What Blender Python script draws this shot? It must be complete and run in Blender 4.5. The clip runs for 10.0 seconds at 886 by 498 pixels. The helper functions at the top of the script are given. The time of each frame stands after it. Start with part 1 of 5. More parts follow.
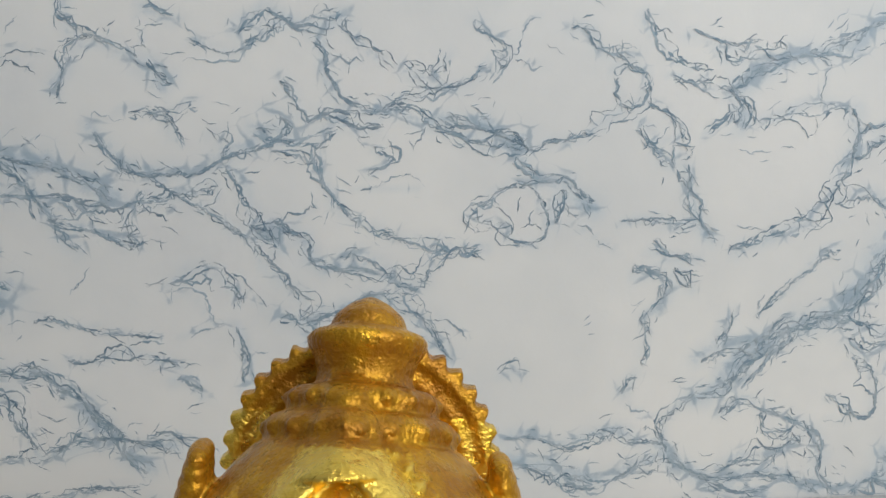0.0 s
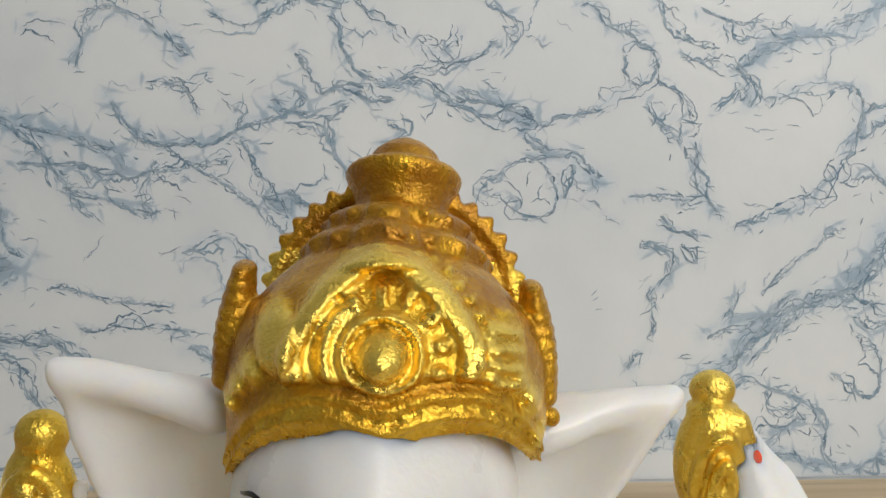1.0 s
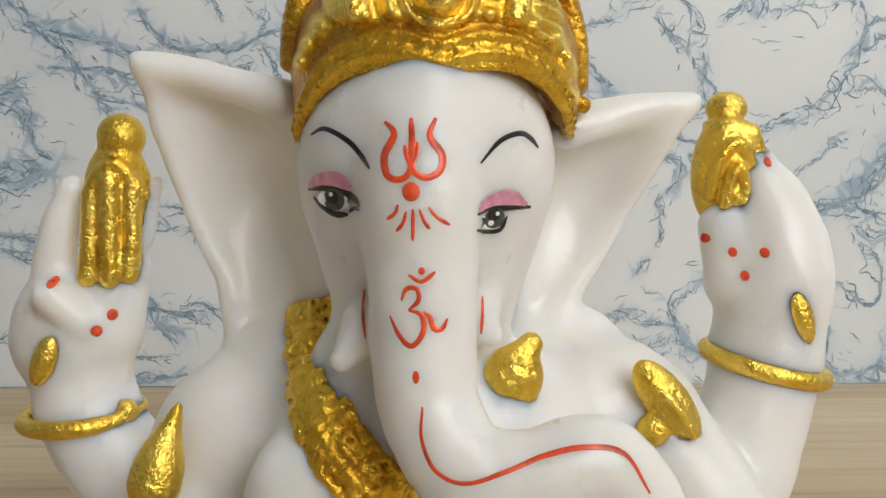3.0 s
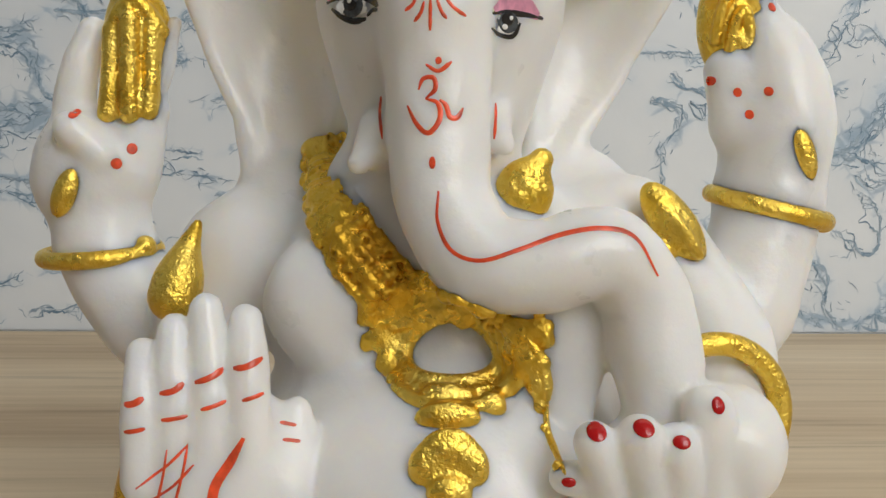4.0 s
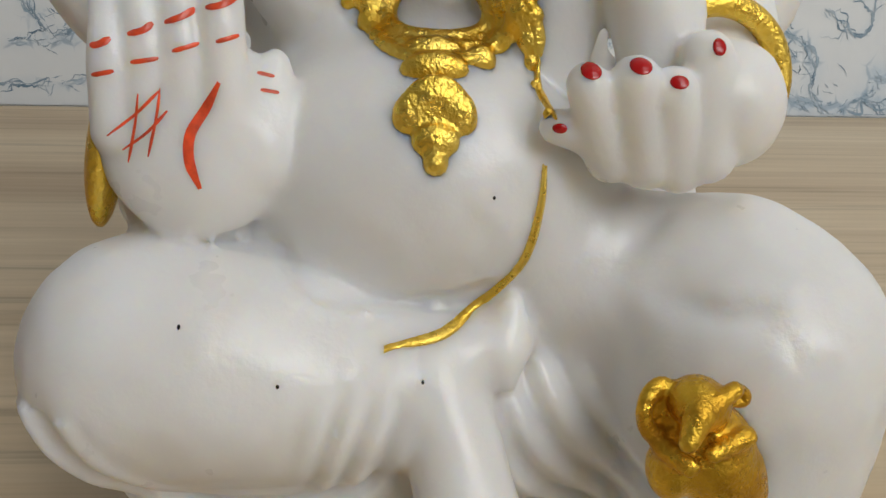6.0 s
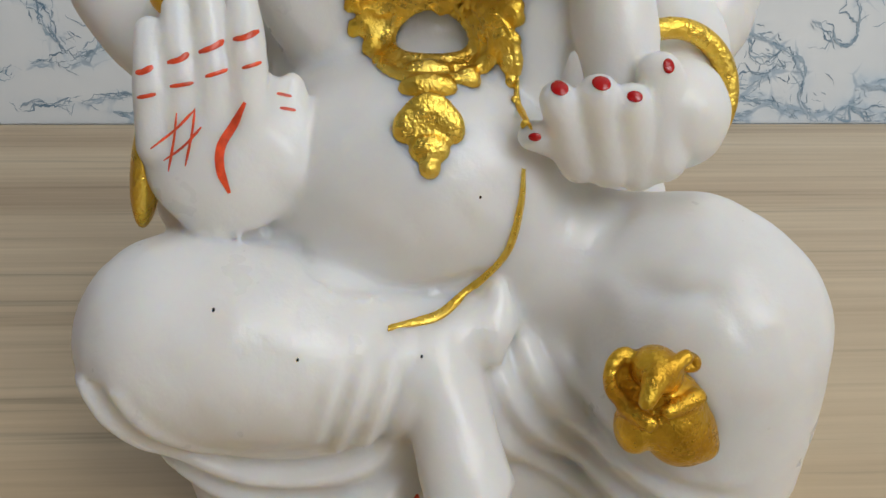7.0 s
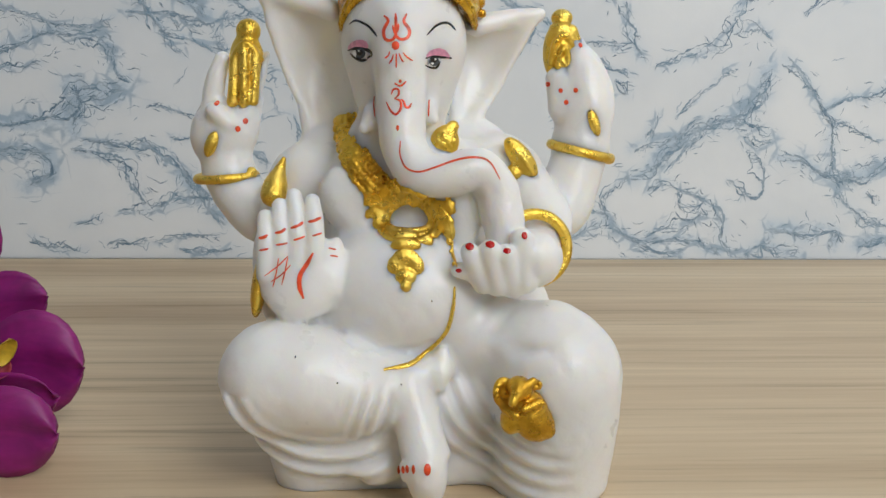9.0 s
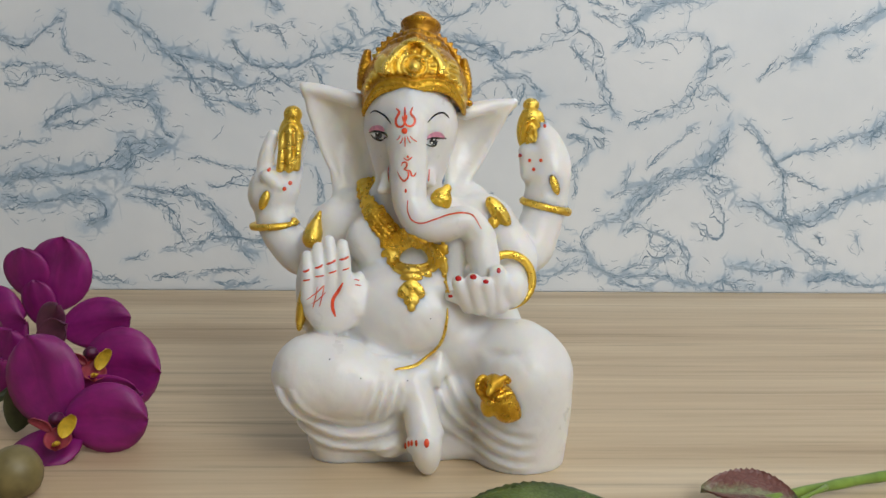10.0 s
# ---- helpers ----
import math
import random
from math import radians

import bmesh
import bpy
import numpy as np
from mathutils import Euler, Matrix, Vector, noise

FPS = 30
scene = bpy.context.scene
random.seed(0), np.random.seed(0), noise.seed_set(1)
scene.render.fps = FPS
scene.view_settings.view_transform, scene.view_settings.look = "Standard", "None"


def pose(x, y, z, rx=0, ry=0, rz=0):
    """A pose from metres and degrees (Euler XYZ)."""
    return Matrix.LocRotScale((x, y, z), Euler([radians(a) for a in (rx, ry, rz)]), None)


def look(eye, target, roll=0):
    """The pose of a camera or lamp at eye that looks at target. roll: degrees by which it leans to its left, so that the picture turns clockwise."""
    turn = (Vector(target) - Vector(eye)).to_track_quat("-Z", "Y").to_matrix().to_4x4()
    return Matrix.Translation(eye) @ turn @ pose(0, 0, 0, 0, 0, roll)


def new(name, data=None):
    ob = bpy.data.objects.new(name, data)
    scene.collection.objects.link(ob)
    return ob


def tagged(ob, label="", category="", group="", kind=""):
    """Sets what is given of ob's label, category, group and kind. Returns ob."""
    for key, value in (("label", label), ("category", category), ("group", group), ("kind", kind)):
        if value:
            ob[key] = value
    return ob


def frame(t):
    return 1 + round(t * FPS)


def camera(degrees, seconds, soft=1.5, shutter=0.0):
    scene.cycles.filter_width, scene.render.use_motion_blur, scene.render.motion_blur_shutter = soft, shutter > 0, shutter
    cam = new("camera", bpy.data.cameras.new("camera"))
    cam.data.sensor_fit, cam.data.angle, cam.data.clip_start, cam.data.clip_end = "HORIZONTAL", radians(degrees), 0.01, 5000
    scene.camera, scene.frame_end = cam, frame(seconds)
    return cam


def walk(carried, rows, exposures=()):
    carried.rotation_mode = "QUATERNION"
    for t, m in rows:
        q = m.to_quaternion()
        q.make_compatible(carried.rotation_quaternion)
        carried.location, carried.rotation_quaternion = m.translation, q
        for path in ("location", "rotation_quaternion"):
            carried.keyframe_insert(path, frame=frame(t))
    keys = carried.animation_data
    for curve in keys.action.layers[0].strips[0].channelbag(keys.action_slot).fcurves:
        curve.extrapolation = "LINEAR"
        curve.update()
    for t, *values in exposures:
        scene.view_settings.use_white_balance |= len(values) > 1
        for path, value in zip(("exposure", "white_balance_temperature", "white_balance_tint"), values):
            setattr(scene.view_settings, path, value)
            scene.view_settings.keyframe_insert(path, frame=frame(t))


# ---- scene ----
cam = camera(50.0, 10.0)
KEY, SIDE, TOP_FILL = 25.0, 0.6, 6.5
PATH = [  # seconds, place, turn in degrees
    (0.0, 0.0113, -0.0851, 0.2081, 80.13, 0.51, -2.63),
    (0.5, 0.0083, -0.0888, 0.1934, 81.39, 0.17, -2.62),
    (1.0, 0.0058, -0.0945, 0.1816, 81.99, -0.12, -2.58),
    (1.5, 0.0065, -0.1008, 0.1687, 82.14, -0.18, -2.55),
    (2.0, 0.0018, -0.1059, 0.1557, 81.59, -0.42, -2.45),
    (2.5, -0.0004, -0.1106, 0.1490, 81.76, -0.35, -2.44),
    (4.0, -0.0034, -0.1228, 0.1139, 81.63, -0.77, -2.46),
    (4.5, -0.0047, -0.1245, 0.1037, 79.36, -1.55, -3.05),
    (5.0, -0.0046, -0.1250, 0.0964, 76.41, -1.71, -3.35),
    (5.5, -0.0032, -0.1222, 0.0936, 73.55, -1.60, -3.53),
    (6.0, -0.0038, -0.1220, 0.0915, 70.95, -1.50, -3.53),
    (7.5, -0.0014, -0.1628, 0.0993, 73.39, -0.32, -3.23),
    (8.0, 0.0016, -0.1897, 0.1044, 76.14, -0.71, -2.88),
    (8.5, 0.0020, -0.2254, 0.1116, 78.34, -0.54, -2.70),
    (9.0, 0.0011, -0.2690, 0.1221, 79.56, -0.59, -2.56),
    (9.5, -0.0011, -0.3146, 0.1298, 81.01, -0.65, -2.29),
    (10.0, 0.0005, -0.3615, 0.1375, 81.70, -0.71, -2.19),
]
walk(cam, [(t, pose(x, y, z, rx, ry, rz)) for t, x, y, z, rx, ry, rz in PATH], [
    (0.0, 0.0, 6350, 10), (1.0, -0.05, 6500, 10), (2.5, 0.03, 6550, 10), (4.5, -0.15, 6450, 10), (6.0, -0.24, 6350, 10), (7.5, -0.1, 6150, 10), (9.5, -0.01, 6250, 10), (10.0, -0.08, 6300, 10)])

# ---- light: a window behind the camera, an added side light and top light, a dim grey sky outside ----
world = bpy.data.worlds.new("sky")
scene.world = world
world.use_nodes = True
world.node_tree.nodes["Background"].inputs[0].default_value = (0.62, 0.72, 0.86, 1)
world.node_tree.nodes["Background"].inputs[1].default_value = 0.6


def unseen_light(name, place, target, wide, high, watts, colour):
    lamp = bpy.data.lights.new(name, "AREA")
    lamp.shape, lamp.size, lamp.size_y, lamp.energy, lamp.color = "RECTANGLE", wide, high, watts, colour
    ob = new(name, lamp)
    ob.matrix_world = look(place, target)
    return ob


# window behind the camera on the right, inferred from its reflection in the wall
unseen_light("unseen_light", (0.87, -1.29, 1.125), (0.87, 0.0, 1.125), 1.08, 1.03, KEY, (1.0, 0.985, 0.96))
# weak side fill added from the left, no window known there
unseen_light("unseen_light", (-1.49, -0.6, 1.1), (0.0, -0.6, 1.1), 0.78, 0.98, SIDE, (0.93, 0.97, 1.0))
# added overhead lamp for steeper light, no known source above
unseen_light("added_top_light", (0.70, -0.75, 1.775), (0.70, -0.749, 0.0), 0.88, 0.78, TOP_FILL, (1.0, 0.985, 0.96))


# ---- materials ----
def material(name):
    m = bpy.data.materials.new(name)
    m.use_nodes = True
    return m, m.node_tree, m.node_tree.nodes["Principled BSDF"]


def node(tree, kind, **values):
    n = tree.nodes.new(kind)
    for key, value in values.items():
        if key in n.inputs:
            n.inputs[key].default_value = value
        elif key == "operation":
            n.operation = value
        elif key == "data_type":
            n.data_type = value
        elif key == "attribute_name":
            n.attribute_name = value
        elif key == "feature":
            n.feature = value
    return n


def place_of(tree, scale=(1, 1, 1)):
    co = tree.nodes.new("ShaderNodeTexCoord")
    mp = tree.nodes.new("ShaderNodeMapping")
    mp.inputs["Scale"].default_value = scale
    tree.links.new(co.outputs["Object"], mp.inputs["Vector"])
    return mp.outputs[0]


def noise_of(tree, vector, scale, detail=4, rough=0.55, distort=0.0):
    n = node(tree, "ShaderNodeTexNoise", Scale=scale, Detail=detail, Roughness=rough, Distortion=distort)
    tree.links.new(vector, n.inputs["Vector"])
    return n.outputs[0]


def ramp_of(tree, value, *stops):
    r = tree.nodes.new("ShaderNodeValToRGB")
    e = r.color_ramp.elements
    while len(e) < len(stops):
        e.new(0.5)
    for slot, (at, c) in zip(e, stops):
        slot.position, slot.color = at, (*c, 1) if len(c) == 3 else c
    tree.links.new(value, r.inputs[0])
    return r.outputs[0]


def calc(tree, op, a, b=0.0, c=0.0, clamp=False):
    n = tree.nodes.new("ShaderNodeMath")
    n.operation, n.use_clamp = op, clamp
    for slot, v in zip(n.inputs, (a, b, c)):
        if isinstance(v, (int, float)):
            slot.default_value = v
        else:
            tree.links.new(v, slot)
    return n.outputs[0]


def blend(tree, factor, a, b, mode="MIX"):
    n = tree.nodes.new("ShaderNodeMix")
    n.data_type, n.blend_type = "RGBA", mode
    for slot, v in ((n.inputs[0], factor), (n.inputs[6], a), (n.inputs[7], b)):
        if isinstance(v, (int, float)):
            slot.default_value = v
        elif isinstance(v, tuple):
            slot.default_value = (*v, 1)
        else:
            tree.links.new(v, slot)
    return n.outputs[2]


def relief(tree, bsdf, height, strength, distance):
    b = node(tree, "ShaderNodeBump", Strength=strength, Distance=distance)
    tree.links.new(height, b.inputs["Height"])
    tree.links.new(b.outputs[0], bsdf.inputs["Normal"])


def grey(v):
    return (v, v, v)


def plain(name, colour, rough=0.4, metal=0.0, vary=0.08, scale=60.0, bump=0.0):
    m, t, b = material(name)
    p = place_of(t)
    n = noise_of(t, p, scale)
    c = ramp_of(t, n, (0.3, tuple(v * (1 - vary) for v in colour)), (0.7, tuple(min(1, v * (1 + vary)) for v in colour)))
    t.links.new(c, b.inputs["Base Color"])
    b.inputs["Roughness"].default_value, b.inputs["Metallic"].default_value = rough, metal
    if bump:
        relief(t, b, noise_of(t, p, scale * 6), 0.3, bump)
    return m


def resin():
    m, t, b = material("white_resin")
    p = place_of(t)
    c = ramp_of(t, noise_of(t, p, 45, 3), (0.3, (0.75, 0.74, 0.715)), (0.7, (0.81, 0.805, 0.79)))
    t.links.new(c, b.inputs["Base Color"])
    t.links.new(calc(t, "MULTIPLY_ADD", noise_of(t, p, 90, 4), 0.16, 0.22), b.inputs["Roughness"])
    b.inputs["Subsurface Weight"].default_value = 1.0
    b.inputs["Subsurface Radius"].default_value = (1.0, 0.84, 0.62)
    b.inputs["Subsurface Scale"].default_value = 0.0065
    b.inputs["IOR"].default_value = 1.48
    relief(t, b, calc(t, "ADD", noise_of(t, p, 160, 3), noise_of(t, p, 900, 3)), 0.12, 0.0006)
    return m


def gilding():
    m, t, b = material("gold_paint")
    p = place_of(t)
    wear = noise_of(t, p, 110, 6, 0.68)
    # stored tone per vertex: low is dark amber, high is bright gold
    brush = t.nodes.new("ShaderNodeAttribute")
    brush.attribute_name = "brush"
    gold_tones = calc(t, "MULTIPLY_ADD", calc(t, "SUBTRACT", wear, 0.5), 1.5, brush.outputs["Fac"], clamp=True)
    c = ramp_of(t, gold_tones, (0.0, (0.37, 0.155, 0.008)), (0.3, (0.60, 0.315, 0.018)), (0.6, (0.83, 0.525, 0.055)), (1.0, (0.93, 0.67, 0.13)))
    t.links.new(c, b.inputs["Base Color"])
    t.links.new(ramp_of(t, gold_tones, (0.0, grey(0.55)), (0.6, grey(0.96))), b.inputs["Metallic"])
    t.links.new(ramp_of(t, noise_of(t, p, 300, 3), (0.3, grey(0.22)), (0.7, grey(0.38))), b.inputs["Roughness"])
    flakes = calc(t, "ADD", noise_of(t, p, 1500, 3), calc(t, "MULTIPLY", noise_of(t, p, 420, 4), 1.1))
    relief(t, b, flakes, 0.7, 0.00045)
    return m


def marble_paper():
    """White marbled wall covering: broken blue-grey veins along the drawn bands."""
    m, t, b = material("marbled_wall_covering")
    p = place_of(t)
    n = node(t, "ShaderNodeTexNoise", Scale=22.0, Detail=5.0, Roughness=0.6)
    t.links.new(p, n.inputs["Vector"])
    sub = t.nodes.new("ShaderNodeVectorMath")
    sub.operation = "MULTIPLY_ADD"
    t.links.new(n.outputs[1], sub.inputs[0])
    sub.inputs[1].default_value = (0.012, 0.0, 0.012)
    t.links.new(p, sub.inputs[2])
    warped = sub.outputs[0]
    band = t.nodes.new("ShaderNodeAttribute")
    band.attribute_name = "band"
    core = band.outputs["Fac"]

    rag = noise_of(t, warped, 85, 7, 0.72)
    mist = calc(t, "MULTIPLY_ADD", rag, 1.9, calc(t, "SUBTRACT", core, 1.52))
    cloud = ramp_of(t, mist, (0.0, grey(0.0)), (0.35, grey(0.9)))
    net = node(t, "ShaderNodeTexVoronoi", Scale=62.0)
    net.feature = "DISTANCE_TO_EDGE"
    t.links.new(warped, net.inputs["Vector"])
    thick = calc(t, "MULTIPLY", calc(t, "MULTIPLY", core, noise_of(t, p, 48, 4, 0.6)), 0.34)
    mesh = calc(t, "MULTIPLY", calc(t, "SUBTRACT", thick, net.outputs["Distance"]), 14.0, clamp=True)
    mesh = calc(t, "MULTIPLY", mesh, ramp_of(t, noise_of(t, p, 85, 4), (0.36, grey(0.0)), (0.5, grey(1.0))))
    wash = ramp_of(t, noise_of(t, p, 9, 4), (0.35, (0.675, 0.715, 0.743)), (0.65, (0.765, 0.793, 0.803)))
    halo = blend(t, calc(t, "MULTIPLY", calc(t, "MULTIPLY", core, noise_of(t, p, 26, 3)), 0.85), wash, (0.47, 0.595, 0.70))
    c = blend(t, calc(t, "MULTIPLY", cloud, 0.42), halo, (0.31, 0.45, 0.59))
    c = blend(t, calc(t, "MULTIPLY", mesh, 0.55), c, (0.25, 0.37, 0.485))
    t.links.new(c, b.inputs["Base Color"])
    b.inputs["Roughness"].default_value = 0.33
    relief(t, b, noise_of(t, p, 240, 3), 0.12, 0.0006)
    return m


def vein_ink():
    m, t, b = material("blue_grey_vein_print")
    g = t.nodes.new("ShaderNodeNewGeometry")
    c = ramp_of(t, g.outputs["Random Per Island"], (0.0, (0.13, 0.215, 0.30)), (0.5, (0.22, 0.325, 0.42)), (1.0, (0.38, 0.485, 0.575)))
    fade = noise_of(t, place_of(t), 140, 3)
    t.links.new(blend(t, ramp_of(t, fade, (0.4, grey(0.0)), (0.75, grey(0.6))), c, (0.55, 0.61, 0.66)), b.inputs["Base Color"])
    b.inputs["Roughness"].default_value = 0.35
    return m


def pale_wood():
    m, t, b = material("pale_oak_veneer")
    p = place_of(t, (1.6, 26, 26))
    q = place_of(t, (5, 190, 190))
    broad = noise_of(t, p, 1.0, 6, 0.6, 0.5)
    fine = noise_of(t, q, 1.0, 5, 0.65, 0.2)
    c = ramp_of(t, broad, (0.28, (0.42, 0.295, 0.165)), (0.44, (0.55, 0.415, 0.25)), (0.56, (0.62, 0.485, 0.305)), (0.72, (0.73, 0.60, 0.41)))
    grain = ramp_of(t, fine, (0.28, grey(0.60)), (0.43, grey(0.95)), (0.7, grey(1.08)))
    t.links.new(blend(t, 1.0, c, grain, "MULTIPLY"), b.inputs["Base Color"])
    t.links.new(ramp_of(t, fine, (0.3, grey(0.5)), (0.7, grey(0.36))), b.inputs["Roughness"])
    relief(t, b, fine, 0.15, 0.0004)
    return m


def petal_skin(name, deep, bright):
    m, t, b = material(name)
    p = place_of(t)
    veins = node(t, "ShaderNodeTexNoise", Scale=150.0, Detail=4.0, Distortion=1.5)
    t.links.new(place_of(t, (1, 1, 0.35)), veins.inputs["Vector"])
    c = ramp_of(t, noise_of(t, p, 55, 4), (0.3, deep), (0.7, bright))
    c = blend(t, 0.35, c, ramp_of(t, veins.outputs[0], (0.35, grey(0.55)), (0.6, grey(1.1))), "MULTIPLY")
    t.links.new(c, b.inputs["Base Color"])
    b.inputs["Roughness"].default_value = 0.5
    b.inputs["Subsurface Weight"].default_value = 0.15
    b.inputs["Subsurface Scale"].default_value = 0.002
    relief(t, b, veins.outputs[0], 0.3, 0.0006)
    return m


def leaf_skin(name, a, c2, scale=90.0, sheen=None):
    m, t, b = material(name)
    p = place_of(t)
    c = ramp_of(t, noise_of(t, p, 60, 4), (0.38, a), (0.62, c2))
    if sheen:
        # pale reflection along the leaf's middle, mixed into its colour
        across = t.nodes.new("ShaderNodeSeparateXYZ")
        t.links.new(p, across.inputs[0])
        ragged = calc(t, "MULTIPLY_ADD", noise_of(t, p, 420, 4, 0.7), 0.008, calc(t, "ABSOLUTE", across.outputs[1]))
        c = blend(t, ramp_of(t, ragged, (0.0042, grey(0.7)), (0.0058, grey(0.0))), c, sheen)
    v = node(t, "ShaderNodeTexVoronoi", Scale=scale * 5)
    v.feature = "DISTANCE_TO_EDGE"
    t.links.new(p, v.inputs["Vector"])
    t.links.new(blend(t, 0.5, c, ramp_of(t, v.outputs["Distance"], (0.0, grey(0.5)), (0.12, grey(1.0))), "MULTIPLY"), b.inputs["Base Color"])
    b.inputs["Roughness"].default_value = 0.38
    relief(t, b, v.outputs["Distance"], 0.5, 0.0008)
    return m


RESIN, GILT = resin(), gilding()
RED_PAINT = plain("red_paint", (0.70, 0.075, 0.022), 0.32, 0, 0.38, 420)
NAIL_PAINT = plain("dark_red_paint", (0.42, 0.006, 0.006), 0.2, 0, 0.1, 300)
BLACK_PAINT = plain("black_paint", (0.012, 0.012, 0.014), 0.25, 0, 0.2, 300)
PINK_PAINT = plain("pink_paint", (0.74, 0.32, 0.45), 0.3, 0.2, 0.3, 500, 0.0004)
IRIS_PAINT = plain("grey_blue_paint", (0.055, 0.065, 0.075), 0.25, 0, 0.4, 900)
EYE_PAINT = plain("white_paint", (0.82, 0.82, 0.80), 0.3)
WALL_PAPER, VEIN_INK, WOOD = marble_paper(), vein_ink(), pale_wood()
# unseen room shell, darkened to cut fill and give the gold contrast
PLASTER = plain("painted_plaster", (0.36, 0.35, 0.33), 0.8, 0, 0.05, 8)
FLOOR_PAINT = plain("grey_floor", (0.30, 0.28, 0.26), 0.6, 0, 0.1, 12)
ORCHID = petal_skin("orchid_petal", (0.16, 0.003, 0.10), (0.32, 0.011, 0.20))
ORCHID_DUSK = petal_skin("orchid_petal_back", (0.09, 0.014, 0.05), (0.19, 0.05, 0.105))
ORCHID_DEEP = petal_skin("orchid_column", (0.05, 0.004, 0.03), (0.11, 0.01, 0.06))
LIP = petal_skin("orchid_lip", (0.20, 0.012, 0.035), (0.46, 0.09, 0.10))
YELLOW = plain("yellow_petal", (0.66, 0.46, 0.035), 0.45, 0, 0.2, 300)
DARK_STEM = plain("dark_green_stem", (0.045, 0.055, 0.02), 0.5, 0, 0.3, 150)
BUD = plain("olive_bud", (0.17, 0.135, 0.05), 0.45, 0, 0.25, 120)
GREEN_STEM = plain("green_stem", (0.17, 0.27, 0.035), 0.4, 0, 0.2, 150)
GREEN_LEAF = leaf_skin("green_leaf", (0.05, 0.085, 0.016), (0.13, 0.19, 0.04))
# the last colour is the painted reflection
RED_LEAF = leaf_skin("reddish_leaf", (0.105, 0.028, 0.025), (0.17, 0.06, 0.045), 90.0, (0.30, 0.36, 0.18))


# ---- solid modelling on a grid, in millimetres ----
class Solid:
    """A distance field on a grid, joined from soft shapes and turned into one skin."""

    def __init__(self, low, high, step):
        self.low, self.step = np.array(low, float), step
        self.n = np.ceil((np.array(high, float) - self.low) / step).astype(int) + 1
        self.f = np.full(self.n, 50.0, np.float32)

    def window(self, low, high):
        a = np.clip(np.floor((np.array(low) - self.low) / self.step).astype(int), 0, self.n - 1)
        b = np.clip(np.ceil((np.array(high) - self.low) / self.step).astype(int) + 1, 1, self.n)
        cut = tuple(slice(i, max(j, i + 1)) for i, j in zip(a, b))
        axes = [(self.low[i] + self.step * np.arange(self.n[i])[cut[i]]).astype(np.float32) for i in range(3)]
        return cut, axes[0][:, None, None], axes[1][None, :, None], axes[2][None, None, :]

    def join(self, cut, d, k):
        f = self.f[cut]
        h = np.maximum(k - np.abs(f - d), 0) / max(k, 1e-6)
        self.f[cut] = np.minimum(f, d) - h * h * k * 0.25

    def carve(self, cut, d, k):
        f, d = self.f[cut], -d
        h = np.maximum(k - np.abs(f - d), 0) / max(k, 1e-6)
        self.f[cut] = np.maximum(f, d) + h * h * k * 0.25

    def egg(self, c, r, k=3.0, turn=(0, 0, 0), cutting=False):
        m = max(r) + k + 2
        cut, x, y, z = self.window(np.array(c) - m, np.array(c) + m)
        x, y, z = x - c[0], y - c[1], z - c[2]
        if any(turn):
            e = np.array(Euler([radians(a) for a in turn]).to_matrix().transposed())
            x, y, z = (e[i][0] * x + e[i][1] * y + e[i][2] * z for i in range(3))
        k0 = np.sqrt((x / r[0]) ** 2 + (y / r[1]) ** 2 + (z / r[2]) ** 2)
        k1 = np.sqrt((x / r[0] ** 2) ** 2 + (y / r[1] ** 2) ** 2 + (z / r[2] ** 2) ** 2)
        d = k0 * (k0 - 1) / np.maximum(k1, 1e-6)
        (self.carve if cutting else self.join)(cut, d, k)

    def limb(self, points, k=3.0, flat=None):
        """A soft limb through (x, y, z, radius) knots."""
        knots = smooth_line(points, 6) if len(points) > 2 else np.array(points, float)
        m = knots[:, 3].max() + k + 2
        cut, x, y, z = self.window(knots[:, :3].min(0) - m, knots[:, :3].max(0) + m)
        best = None
        for a, b in zip(knots[:-1], knots[1:]):
            v = b[:3] - a[:3]
            t = np.clip(((x - a[0]) * v[0] + (y - a[1]) * v[1] + (z - a[2]) * v[2]) / max(v @ v, 1e-6), 0, 1)
            px, py, pz = x - a[0] - t * v[0], y - a[1] - t * v[1], z - a[2] - t * v[2]
            d = np.sqrt(px * px + py * py + pz * pz) - (a[3] + t * (b[3] - a[3]))
            best = d if best is None else np.minimum(best, d)
        self.join(cut, best, k)

    def ring(self, c, r, tube, turn=(0, 0, 0), squash=1.0, k=0.5):
        """A bangle about its local z, r across x, r * squash across y."""
        m = r + tube + k + 2
        cut, x, y, z = self.window(np.array(c) - m, np.array(c) + m)
        x, y, z = x - c[0], y - c[1], z - c[2]
        e = np.array(Euler([radians(a) for a in turn]).to_matrix().transposed())
        x, y, z = (e[i][0] * x + e[i][1] * y + e[i][2] * z for i in range(3))
        y = y / squash
        self.join(cut, np.sqrt((np.sqrt(x * x + y * y) - r) ** 2 + z * z) - tube, k)

    def sheet(self, outline, middle, half, k=3.0, rim=0.0):
        """A curved plate over an outline in x and z. middle(x, z): its depth in y."""
        o = np.array(outline, float)
        m = 8
        cut, x, y, z = self.window((o[:, 0].min() - m, 0, o[:, 1].min() - m), (o[:, 0].max() + m, 80, o[:, 1].max() + m))
        d2 = polygon_distance(o, x[:, 0, :], z[0])
        mid = middle(x, z)
        d = np.abs(y - mid) - half - rim * np.exp(-((d2[:, None, :] + 2) / 2.2) ** 2)
        a, b = np.maximum(d2[:, None, :] + 1.0, 0), np.maximum(d + 1.0, 0)
